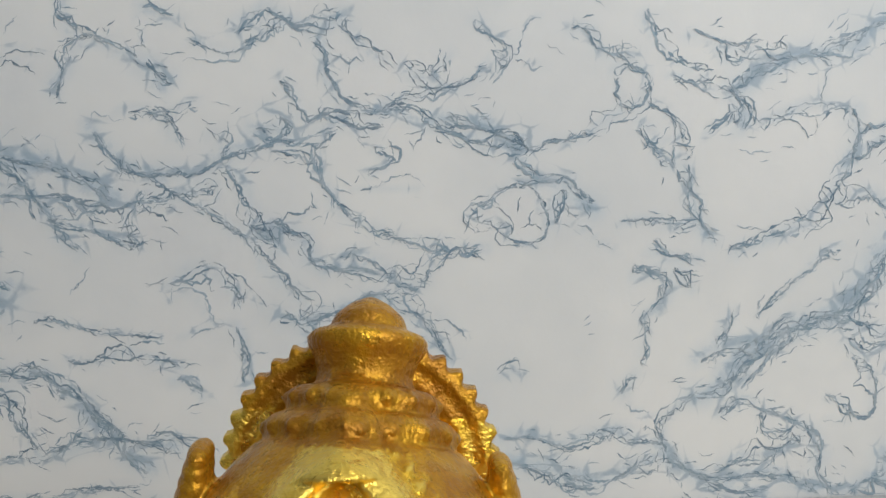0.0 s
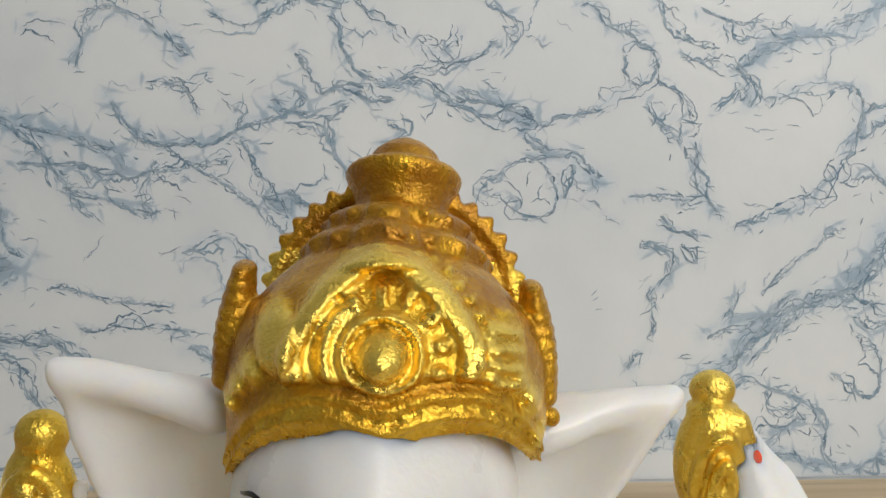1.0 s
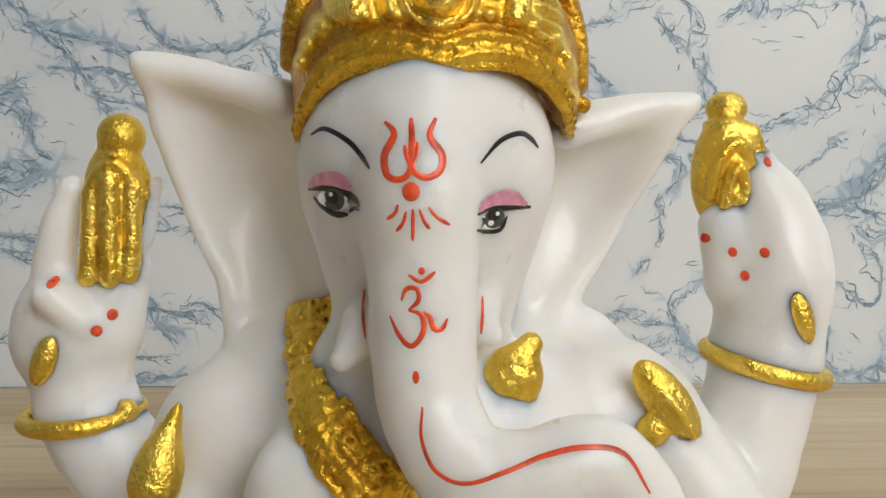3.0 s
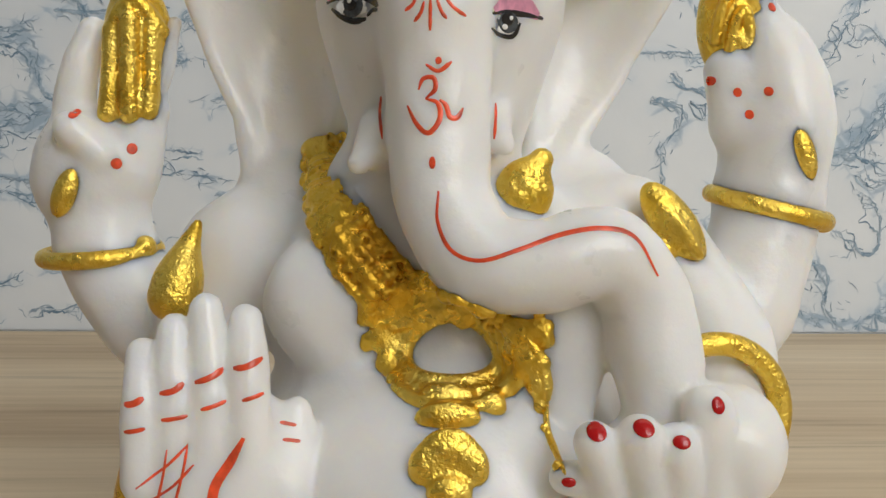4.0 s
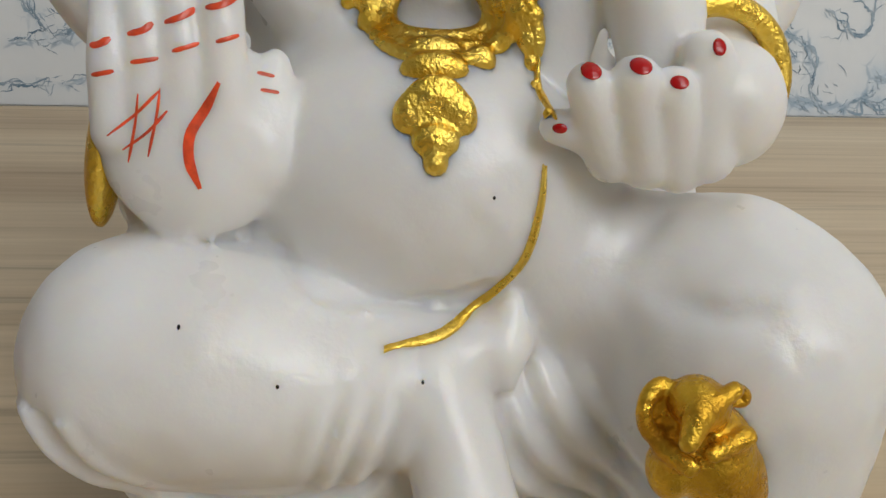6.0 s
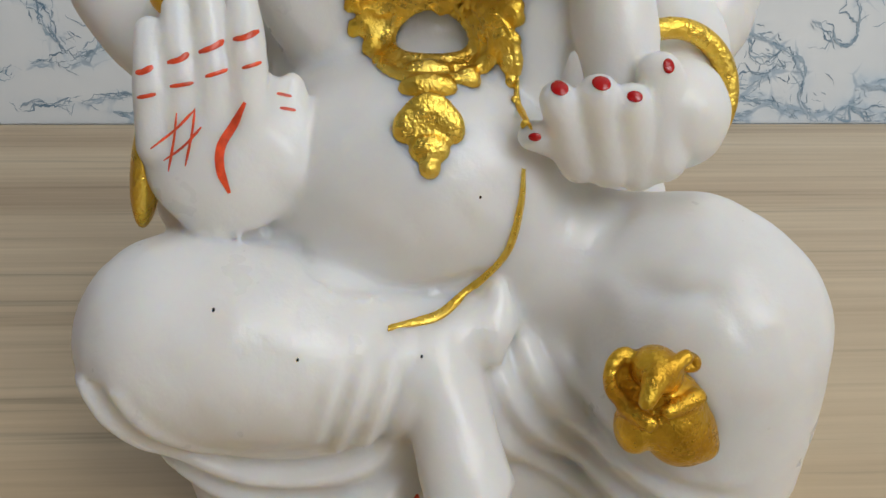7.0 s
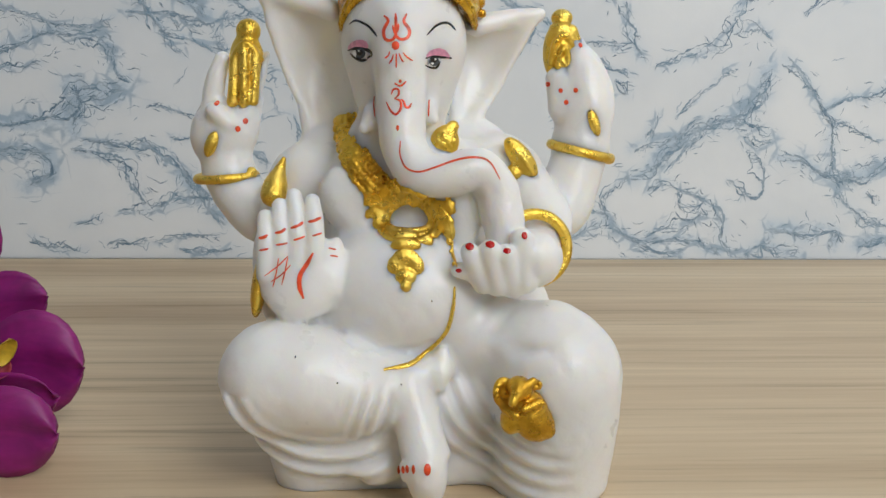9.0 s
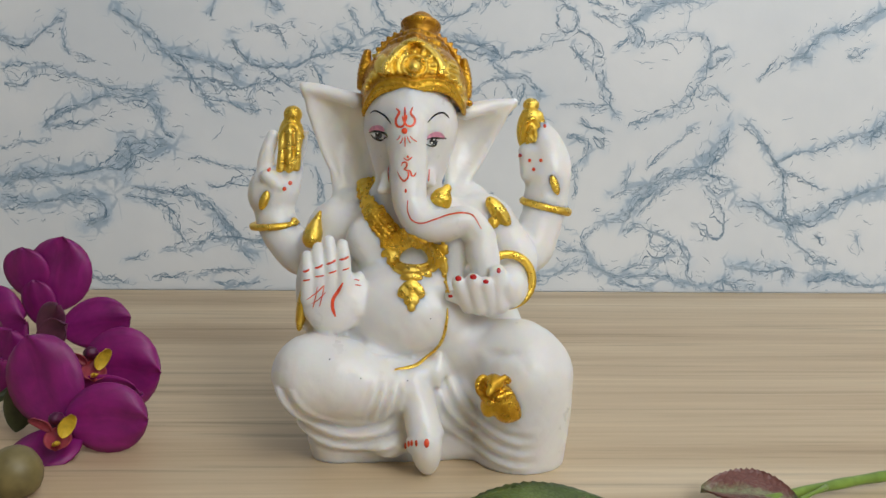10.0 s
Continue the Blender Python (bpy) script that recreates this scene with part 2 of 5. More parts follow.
        self.join(cut, np.minimum(np.maximum(d2[:, None, :], d), 0) * (a + b <= 0) + np.sqrt(a * a + b * b) - 1.0, k)

    def groove(self, points, wide, deep):
        """A soft crease (deep > 0) or welt (deep < 0) along a line."""
        knots = smooth_line(points, 5)
        m = wide * 2.5
        cut, x, y, z = self.window(knots[:, :3].min(0) - m, knots[:, :3].max(0) + m)
        best = None
        for a, b in zip(knots[:-1], knots[1:]):
            v = b - a
            t = np.clip(((x - a[0]) * v[0] + (y - a[1]) * v[1] + (z - a[2]) * v[2]) / max(v @ v, 1e-6), 0, 1)
            d = (x - a[0] - t * v[0]) ** 2 + (y - a[1] - t * v[1]) ** 2 + (z - a[2] - t * v[2]) ** 2
            best = d if best is None else np.minimum(best, d)
        self.f[cut] += (deep * np.exp(-best / wide ** 2)).astype(np.float32)

    def front(self, x, z):
        """The y at which a line of sight along +y first meets the solid."""
        u, w = (x - self.low[0]) / self.step, (z - self.low[2]) / self.step
        i, j = int(u), int(w)
        if not (0 <= i < self.n[0] - 1 and 0 <= j < self.n[2] - 1):
            return None
        u, w = u - i, w - j
        col = (self.f[i, :, j] * (1 - u) + self.f[i + 1, :, j] * u) * (1 - w) + (self.f[i, :, j + 1] * (1 - u) + self.f[i + 1, :, j + 1] * u) * w
        inside = np.nonzero(col < 0)[0]
        if not len(inside) or inside[0] == 0:
            return None
        b = inside[0]
        return self.low[1] + self.step * (b - 1 + col[b - 1] / (col[b - 1] - col[b]))

    def skin(self):
        f, n = self.f, self.n
        ins = f < 0
        c = np.zeros(n - 1, np.int8)
        corners = [(i, j, k) for i in (0, 1) for j in (0, 1) for k in (0, 1)]
        for i, j, k in corners:
            c += ins[i:n[0] - 1 + i, j:n[1] - 1 + j, k:n[2] - 1 + k]
        cells = np.argwhere((c > 0) & (c < 8))
        value = np.stack([f[tuple((cells + o).T)] for o in corners], 1)
        total, count = np.zeros((len(cells), 3)), np.zeros(len(cells))
        for a in range(8):
            for b in range(a + 1, 8):
                if sum(p != q for p, q in zip(corners[a], corners[b])) != 1:
                    continue
                va, vb = value[:, a], value[:, b]
                m = (va < 0) != (vb < 0)
                t = np.where(m, va / np.where(m, va - vb, 1), 0)
                pos = np.array(corners[a]) + t[:, None] * (np.array(corners[b]) - np.array(corners[a]))
                total += pos * m[:, None]
                count += m
        verts = (cells + total / count[:, None]) * self.step + self.low
        index = np.full(n - 1, -1, np.int64)
        index[tuple(cells.T)] = np.arange(len(cells))
        quads = []
        for axis in range(3):
            p, q = (axis + 1) % 3, (axis + 2) % 3
            lo = [slice(None)] * 3
            hi = [slice(None)] * 3
            lo[axis], hi[axis] = slice(0, -1), slice(1, None)
            change = ins[tuple(lo)] != ins[tuple(hi)]
            e = np.argwhere(change)
            e = e[(e[:, p] > 0) & (e[:, q] > 0) & (e[:, p] < n[p] - 1) & (e[:, q] < n[q] - 1)]
            up, uq = np.zeros(3, int), np.zeros(3, int)
            up[p], uq[q] = 1, 1
            ring = np.stack([index[tuple((e - s).T)] for s in (up + uq, uq, 0 * up, up)], 1)
            flip = ins[tuple(e.T)]
            ring = np.where(flip[:, None], ring, ring[:, ::-1])
            quads.append(ring)
        return verts, np.concatenate(quads)


def smooth_line(points, n=6):
    """Points along a Catmull-Rom curve through the knots."""
    p = np.array(points, float)
    if len(p) < 3:
        return np.array([p[0] + (p[-1] - p[0]) * i / n for i in range(n + 1)])
    q = np.vstack([2 * p[0] - p[1], p, 2 * p[-1] - p[-2]])
    out = []
    for i in range(1, len(q) - 2):
        for t in np.arange(n) / n:
            out.append(0.5 * (2 * q[i] + (q[i + 1] - q[i - 1]) * t + (2 * q[i - 1] - 5 * q[i] + 4 * q[i + 1] - q[i + 2]) * t * t
                              + (3 * q[i] - q[i - 1] - 3 * q[i + 1] + q[i + 2]) * t ** 3))
    return np.array(out + [p[-1]])


def polygon_distance(o, x, z):
    """Signed distance to a closed outline, on the grid x (n, 1) by z (1, m)."""
    best, inside = np.full(np.broadcast(x, z).shape, 1e9), np.zeros(np.broadcast(x, z).shape, bool)
    for a, b in zip(o, np.roll(o, -1, 0)):
        v = b - a
        t = np.clip(((x - a[0]) * v[0] + (z - a[1]) * v[1]) / max(v @ v, 1e-9), 0, 1)
        best = np.minimum(best, (x - a[0] - t * v[0]) ** 2 + (z - a[1] - t * v[1]) ** 2)
        cross = ((a[1] > z) != (b[1] > z)) & (x < (b[0] - a[0]) * (z - a[1]) / (b[1] - a[1] + 1e-12) + a[0])
        inside ^= cross
    return np.sqrt(best) * np.where(inside, -1, 1)


def white_body(step=0.7):
    """The seated figure's white resin body."""
    s = Solid((-72, -36, -2), (76, 66, 166), step)
    # torso and belly
    s.egg((4, 27, 74), (27, 20, 34), 4)
    s.egg((3, 14, 58), (29, 25.5, 22), 5)
    s.egg((3, 22, 90), (24, 15, 15), 5)
    s.egg((-14, 12, 86), (9, 6, 9), 6)
    s.egg((18, 6, 86), (8.5, 6, 10), 4)
    s.egg((-27.5, 31, 88.5), (12, 11, 12), 7)
    s.egg((-21, 37, 95), (11, 8, 10), 5)
    s.egg((32, 30, 92), (12.5, 11, 12), 6)
    s.egg((25, 39, 98), (12, 8, 10), 4)
    # seat, thighs, drapery
    s.limb([(-34.0, -5.5, 36.0, 16.5), (-24, -7, 35.2, 15.6), (-12, -6.5, 33.0, 13.6), (2, -3.5, 29, 10)], 4)
    s.limb([(-30, 0.5, 21, 11.5), (-22, 1, 17, 12.4), (-10, 1, 16, 12.4), (6, 1, 16, 11)], 4)
    s.limb([(-26.2, 5.5, 9, 11.8), (-8, 6.5, 8, 11.6), (8, 7.5, 7, 10.6)], 4)
    s.limb([(-25.4, 7.5, 0, 11.0), (-8, 8.5, 0, 10.6), (8, 9, 0, 10)], 3)
    s.limb([(46.8, -6, 36.6, 18.9), (47.0, -4.5, 24, 18.5), (46.6, 0, 8, 18.0), (46.4, 2, 0, 17.4)], 5)
    s.egg((18, 8, 24), (26, 17, 16), 5)
    s.egg((20, 12, 6), (36, 15, 10), 5)
    s.limb([(24, 4, 45, 11.5), (44, 0, 43, 14)], 5)
    s.egg((6, 34, 38), (46, 22, 42), 6)
    s.limb([(-16, -7, 41, 4.0), (-6, -6, 38.5, 4.0), (4, -6, 37.4, 4.2), (12, -6, 38.8, 4.2)], 4)
    # knotted end of the waist cloth
    s.limb([(6, -8.0, 37.4, 3.2), (12.0, -8.0, 38.0, 3.4)], 3)
    s.limb([(13.6, -7.5, 44, 1.2), (13.8, -9.0, 39, 1.4), (13.2, -9.5, 34, 1.2)], 2.5)
    # leg and foot in front
    s.limb([(3, -9, 34, 6.6), (6, -13.5, 26, 6.6), (8.2, -18, 17.5, 6.6), (8.8, -19.5, 12, 6.0), (9.2, -17, 6, 4.6), (9.4, -15.5, 3.0, 3.0)], 3)
    for q in range(4):
        s.limb([(2.2 + 1.3 * q, -21.6 - 0.6 * q, 15.6 + 0.3 * q, 1.1), (2.6 + 1.2 * q, -20.2 - 0.6 * q, 11.5, 1.2)], 1.0)
    s.limb([(8.6, -24.4, 16.2, 1.5), (8.8, -23.4, 11, 1.8)], 1.2)
    # a low ball of cloth beside the foot
    s.egg((-5, -7, 10), (8, 6.5, 6), 2)
    # head
    s.egg((2.4, 27, 131), (19, 22, 21), 3)
    s.egg((2.2, 25, 115), (14, 16, 14), 6)
    s.egg((-5, 19, 101), (9.5, 8, 10), 5)
    s.limb([(2, 15, 140, 8), (1.2, 8.4, 130, 8), (1.4, 7.2, 120, 7.4), (1.6, 4.8, 109, 6.9), (2.6, 2.6, 101, 6.5), (7, -1.2, 94.6, 6.3),
            (15, -2.2, 94, 6.1), (23, -1.2, 95.5, 6.2), (28.5, 0.2, 90, 6.3), (30.5, -1.5, 82, 6.2), (31, -3, 76, 5.2)], 2.2)
    s.limb([(-6, 11, 110, 4), (-9.2, 8.5, 106.5, 1.6)], 2)
    s.limb([(9, 12, 111, 4), (11.2, 11, 109, 1.6)], 2)
    # ears
    left = [(-42.5, 147.5), (-36, 147), (-27, 145), (-14, 143), (-12, 125), (-12, 100), (-20, 98), (-29.5, 102), (-31.3, 112), (-36, 122.5), (-40.3, 136)]
    s.sheet(left, lambda x, z: 36.5 + 7 * np.exp(-(((x + 24) / 11) ** 2 + ((z - 128) / 15) ** 2)), 1.6, 3, 0.9)
    right = [(46, 141.8), (38, 142), (29, 141), (20, 141), (17, 125), (17, 102), (24, 101), (27.6, 108.6), (31.6, 114), (38.4, 126.6)]
    s.sheet(right, lambda x, z: 38 + 6 * np.exp(-(((x - 28) / 10) ** 2 + ((z - 127) / 13) ** 2)) - 0.04 * (x - 20), 1.6, 3, 0.9)
    s.limb([(-41.3, 35.5, 146, 1.3), (-32, 34.6, 144.3, 2.2), (-20, 33.5, 141.0, 3.2)], 4)
    s.limb([(45, 38.4, 140.6, 1.2), (36, 36.4, 139.2, 2.0), (25, 34, 136.6, 3.0)], 4)
    # raised arms and hands
    s.limb([(-30, 33, 88, 9), (-41, 36, 76, 8.6), (-50, 40, 82.5, 8.5), (-54.5, 42, 90.5, 8.5)], 3)
    s.egg((-55.8, 42, 102), (10.3, 8, 12), 3)
    s.limb([(-59, 41.5, 108, 3.8), (-58, 42.5, 118, 3.3), (-55.5, 43.5, 126, 2.6)], 1.6)
    s.limb([(-50, 41, 104, 6), (-46, 41, 113, 3.6)], 2)
    s.limb([(-53, 36, 106, 3), (-57, 35, 110, 3)], 1.5)
    s.limb([(-45.5, 41, 113, 2.0), (-43, 41, 120.5, 1.5), (-41.2, 41, 127.5, 1.2)], 1)
    s.groove([(52, 30, 119), (58, 30, 118), (66, 33, 119.5)], 1.2, 0.5)
    s.groove([(54, 31, 115.5), (58, 29.5, 113), (63, 30, 115)], 1.3, 0.4)
    s.limb([(38, 31, 83, 9), (51.5, 32, 79, 9.2), (57, 35, 90, 9), (59.5, 37, 98, 8.8)], 3)
    s.limb([(59.5, 37.5, 102, 9), (61, 38.5, 112, 9.3), (60.5, 40, 121, 7.6), (57, 43, 131, 4.2)], 3)
    s.limb([(52.5, 37, 112, 4), (52, 39, 121, 4)], 3)
    # blessing hand
    s.limb([(-31, 30, 86, 8.5), (-37, 20, 67, 6.8), (-34, 9, 56, 6.8), (-29, 2, 57, 6.8)], 3)
    s.egg((-26.9, -1.5, 65.0), (12.6, 6.3, 13), 2, (-14, 0, 0))
    s.egg((-19.5, 0, 62), (6.5, 5.5, 7.5), 2)
    s.egg((-28, 8, 53), (9, 9, 7), 4)
    for base, tip in (((-36.4, 75.3), (-37.0, 81.6)), ((-32.0, 76.1), (-32.9, 85.0)), ((-27.6, 76.9), (-28.6, 87.6)), ((-22.7, 78.0), (-23.6, 86.4))):
        s.limb([(base[0], -4.2, 66, 3.0), (base[0], -3.6, base[1], 2.75), (tip[0], -0.2, tip[1], 2.15)], 0.9)
    s.limb([(-15.5, 12, 63, 5.0), (-18.5, 8, 60, 6.5)], 2)
    s.limb([(-18.5, -2.5, 62, 4.4), (-16.6, -1, 68, 2.8), (-17.2, 0.3, 74, 1.9)], 1.4)
    # sweet-holding hand
    s.limb([(37.5, 28, 90, 9.5), (45.6, 18, 78, 8.4), (42.2, 8, 72, 7.2), (40.6, -1, 70.6, 7.3)], 3)
    s.egg((39.6, -4.5, 70.5), (7.6, 8.4, 8.2), 2)
    for a, b, r in (((20.4, -12.3, 73.8), (24.5, -9, 64.5), 2.7), ((25.9, -12.8, 74.6), (28.8, -9.5, 64), 2.9), ((30.6, -12.2, 73.2), (33.2, -9, 63.6), 3.0), ((35.2, -9.5, 77), (36.5, -9.5, 65), 3.2)):
        s.limb([(*a, r), (*b, r + 0.5)], 0.8)
    s.limb([(17.6, -9.8, 68.4, 2.3), (24, -8, 66.5, 2.8)], 1)
    s.egg((30, -4, 69), (8, 6, 6), 2)
    # cloth end behind the trunk
    s.sheet([(12, 92), (17.5, 90.4), (19, 91.6), (20.6, 90.9), (22, 89.8), (24.0, 88.0), (25.2, 84.9), (24.6, 80.2), (23.6, 75.8), (22.6, 70), (17.4, 69), (12, 72)],
            lambda x, z: 1.0 + 0.05 * (x - 19) ** 2, 1.8, 2.5)
    # folds
    cut, x, y, z = s.window((-60, -36, 0), (14, 20, 34))
    rho = np.sqrt((x + 19) ** 2 + ((z - 42) * 1.05) ** 2)
    mask = np.clip((rho - 21) / 4, 0, 1) * np.clip((41 - rho) / 4, 0, 1) * np.clip((-x - 1) / 6, 0, 1)
    s.f[cut] += (1.15 * np.sin(rho * 2 * math.pi / 6.2) * mask).astype(np.float32)
    cut, x, y, z = s.window((8, -36, 2), (60, 24, 50))
    rho = np.sqrt((x - 47) ** 2 + ((z - 44) * 1.0) ** 2)
    mask = np.clip((rho - 23) / 4, 0, 1) * np.clip((46 - rho) / 5, 0, 1) * np.clip((x - 13) / 3, 0, 1) * np.clip((52 - x) / 14, 0, 1) * np.clip((39 - z) / 7, 0, 1)
    s.f[cut] += (0.8 * np.sin(rho * 2 * math.pi / 5.4 + 1) * mask).astype(np.float32)
    cut, x, y, z = s.window((-16, -36, 18), (4, 10, 38))
    mask = np.clip((x + 16) / 5, 0, 1) * np.clip((1 - x) / 4, 0, 1) * np.clip((38 - z) / 5, 0, 1) * np.clip((z - 18) / 5, 0, 1)
    s.f[cut] += (0.7 * np.sin((x + 0.35 * (38 - z)) * 2 * math.pi / 4.2) * mask).astype(np.float32)
    s.groove([(31, -14, 48.5), (36, -16, 47), (42, -18, 47.2)], 2.0, 1.3)
    s.groove([(17, -12, 41), (22, -11, 46), (28, -8, 51), (33, -3, 55)], 2.0, 1.2)
    s.groove([(-33, -4, 49), (-27, -7, 47.5), (-20, -9, 46.5)], 1.5, 0.7)
    s.egg((9, -15.5, 55), (3.2, 3.6, 3.4), 3, (0, 0, 0), True)
    seam = [(x, s.front(x, z), z) for x, z in ((-24, 52.4), (-17, 50.4), (-13, 47.6), (-6.2, 45.2), (-1, 44.4), (5, 44.6), (10, 46.4))]
    s.groove([k for k in seam if k[1] is not None], 1.1, 0.9)
    # casting crumbs along the seam of belly and thighs
    rng = random.Random(3)
    for x, z in smooth_line([(-32, 53), (-24, 51.8), (-16.8, 49.6), (-12.8, 46.6), (-6.2, 44.2), (-1, 43.3), (9.5, 44.2)], 7):
        y = s.front(x, z)
        if y is not None:
            s.egg((x + rng.gauss(0, 0.6), y, z + rng.gauss(0, 0.7)), tuple(rng.uniform(0.25, 0.6) for _ in range(3)), 0.8)
    # hand-finished, slightly uneven surface
    cut, x, y, z = s.window((-72, -36, -2), (76, 66, 166))
    for a, b, c, d, e in ((0.42, 0.31, 0.37, 1.0, 0.16), (0.71, 0.55, 0.63, 2.3, 0.10), (1.25, 1.05, 1.15, 0.7, 0.05)):
        s.f += (e * (np.sin(a * x + d + 0.8 * np.sin(b * z)) * np.sin(b * y + 2 * d) * np.sin(c * z + 3 * d + 0.9 * np.sin(a * x)))).astype(np.float32)
    # flat underside
    s.f = np.maximum(s.f, (0.0 - (s.low[2] + s.step * np.arange(s.n[2])))[None, None, :].astype(np.float32))
    return s


def gold_crown(step=0.5):
    """The tall gilded crown: dome, stacked rings, finial, plaque and back fan."""
    s = Solid((-26, 0, 124), (34, 74, 182), step)
    cut, x, y, z = s.window((-26, 0, 124), (34, 74, 182))
    base, tip = np.array((3.6, 31.0, 142.0)), np.array((6.9, 47.5, 178.3))
    axis = (tip - base) / np.linalg.norm(tip - base)
    t = (x - base[0]) * axis[0] + (y - base[1]) * axis[1] + (z - base[2]) * axis[2]
    rx, ry, rz = x - base[0] - t * axis[0], y - base[1] - t * axis[1], z - base[2] - t * axis[2]
    r = np.sqrt(rx * rx + ry * ry + rz * rz)
    knots = np.array([(-24, 14.5), (-14, 17.8), (-7, 20.2), (0, 21.6), (7, 21.4), (12, 19.6), (16, 16.6), (18.6, 14.2), (19.2, 13.0), (21.4, 13.2), (22.6, 12.2), (23.2, 10.4), (25, 10.6), (26.4, 9.8), (27, 7.0), (28.6, 6.6), (30.6, 7.2),
                      (32.2, 8.2), (33.4, 8.6), (34.4, 7.9), (35.2, 5.5), (36.2, 5.2), (37.2, 4.7), (38.8, 2.8), (40.2, 0)])
    prof = np.interp(t.ravel(), knots[:, 0], knots[:, 1], right=-6).reshape(t.shape)
    d = (r - prof) * 0.8
    # hem, dipping at the temples, with two welts and a pearl row
    u = (x - 3.8) / 21.5
    hem = 144.9 - 13.5 * np.abs(u) ** 4.2 - 1.5 * np.exp(-((x - 3.8) / 3.4) ** 2)
    v = z - hem
    d = d - 0.9 * np.exp(-((v - 2.4) / 0.8) ** 2) - 0.9 * np.exp(-((v - 4.7) / 0.8) ** 2)
    ang = np.arctan2(x - 3.8, 31 - y)
    pearls = np.clip(np.cos(ang * 56), 0, 1)
    d = d - 0.35 * pearls * np.exp(-((v - 3.5) / 0.5) ** 2)
    plain_d = d + 0
    # front plaque: boss, ring, crescent, pierced scallops and a broad pointed rim
    a, b = (x - 3.6), (z - 154.3) * 1.1
    front = np.clip((40 - y) / 5, 0, 1) * np.clip((v - 6.0) / 1.2, 0, 1)
    rho = np.sqrt((np.abs(a) + 0.30 * np.maximum(b, 0)) ** 2 + (0.88 * b) ** 2)
    circ = np.sqrt(a * a + b * b)
    th = np.arctan2(a, b)
    rightward = np.clip(0.6 + 0.9 * a / 4 + 0.6 * np.clip(b, 0, 6) / 4, 0, 1)
    d = d - 3.2 * np.sqrt(np.clip(1 - (circ / 3.3) ** 2, 0, 1)) ** 1.2 * front
    d = d - 1.1 * np.exp(-((circ - 4.6) / 0.6) ** 2) * front
    d = d - 1.3 * np.exp(-((circ - 6.7) / 0.9) ** 2) * (1 - rightward) * front
    knob = np.clip(np.cos(th * 13), 0, 1)
    d = d - (1.5 * np.exp(-((circ - 7.2) / 1.0) ** 2) * knob ** 0.6 - 1.1 * np.exp(-((circ - 7.2) / 0.45) ** 2) * knob ** 5) * rightward * front
    rim = 1 / (1 + np.exp(-(rho - 9.3) / 0.22)) / (1 + np.exp((rho - 12.2) / 0.22))
    d = d - 1.4 * rim * front
    d = d - 0.8 * np.exp(-((rho - 13.5) / 0.6) ** 2) * np.clip(0.35 + np.cos(th * 34), 0, 1) * front * (a > 0)
    d = d - 0.6 * (rho < 12.2) * front
    # crest above the plaque
    crest = np.clip(1.2 - np.abs(a - 0.2) / (5.2 - 0.45 * (z - 163)), 0, 1) * np.clip((z - 163.2) / 1.0, 0, 1) * np.clip((170.5 - z) / 1.2, 0, 1)
    d = d - 1.7 * crest ** 0.5 * np.clip((42 - y) / 3, 0, 1)
    # oval swelling on one side, worked leaves on the other, knobs above the hem
    q = np.sqrt(((x + 9.4) / 3.0) ** 2 + ((z - 155.2) / 4.4) ** 2)
    d = d - 1.6 * np.sqrt(np.clip(1 - q * q, 0, 1)) * np.clip((34 - y) / 4, 0, 1)
    q = np.sqrt(((x - 18.4) / 3.6) ** 2 + ((z - 153.0) / 4.6) ** 2)
    d = d - (1.1 + 0.5 * np.sin(3.1 * z + 1.2 * x)) * np.sqrt(np.clip(1 - q * q, 0, 1)) * np.clip((36 - y) / 4, 0, 1)
    for cx, cz, cr in ((-12.8, 151.0, 1.5), (-14.6, 148.6, 1.1), (-15.8, 146.2, 1.0), (20.6, 149.0, 1.3), (22.6, 145.5, 1.5), (23.6, 141.5, 1.4), (22.0, 147.2, 0.9)):
        q = np.sqrt((x - cx) ** 2 + (z - cz) ** 2)
        d = d - 1.2 * np.exp(-(q / cr) ** 2) * np.clip((38 - y) / 4, 0, 1)
    # raised relief and welts get brighter gold, flats amber, the finial the darkest
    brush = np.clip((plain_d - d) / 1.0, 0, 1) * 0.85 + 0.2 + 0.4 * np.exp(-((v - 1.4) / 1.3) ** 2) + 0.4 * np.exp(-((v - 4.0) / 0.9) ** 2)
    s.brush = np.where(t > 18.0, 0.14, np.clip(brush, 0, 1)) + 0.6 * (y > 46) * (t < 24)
    # beaded stack under the finial
    beads = np.clip(np.cos(np.arctan2(rx, -ry) * 17), 0, 1)
    d = d - 0.6 * beads * (np.exp(-((t - 20.6) / 0.9) ** 2) + np.exp(-((t - 25.0) / 0.8) ** 2))
    s.f[cut] = np.minimum(s.f[cut], d)
    # side leaves
    for cx, cz, lean, sign in ((-16.8, 153.5, 0.18, -1), (24.8, 150.5, -0.12, 1)):
        for q in range(9):
            w = q / 8
            s.egg((cx + lean * 14 * (w - 0.5), 32 + 3 * w, cz - 7 + 14 * w), (1.7 + 0.9 * math.sin(math.pi * w), 3.8, 1.5), 0.8)
            s.egg((cx + lean * 14 * (w - 0.5) + sign * 1.3 * math.sin(math.pi * w), 29.5 + 3 * w, cz - 6.6 + 13.4 * w), (0.8, 1.0, 0.75), 0.3)
    s.egg((26.4, 31, 140.5), (1.3, 1.6, 1.4), 0.4)
    # fan behind, with a beaded edge
    cut, x, y, z = s.window((-26, 40, 130), (34, 60, 182))
    rad = np.sqrt((x - 4.8) ** 2 + ((z - 152) * 1.02) ** 2)
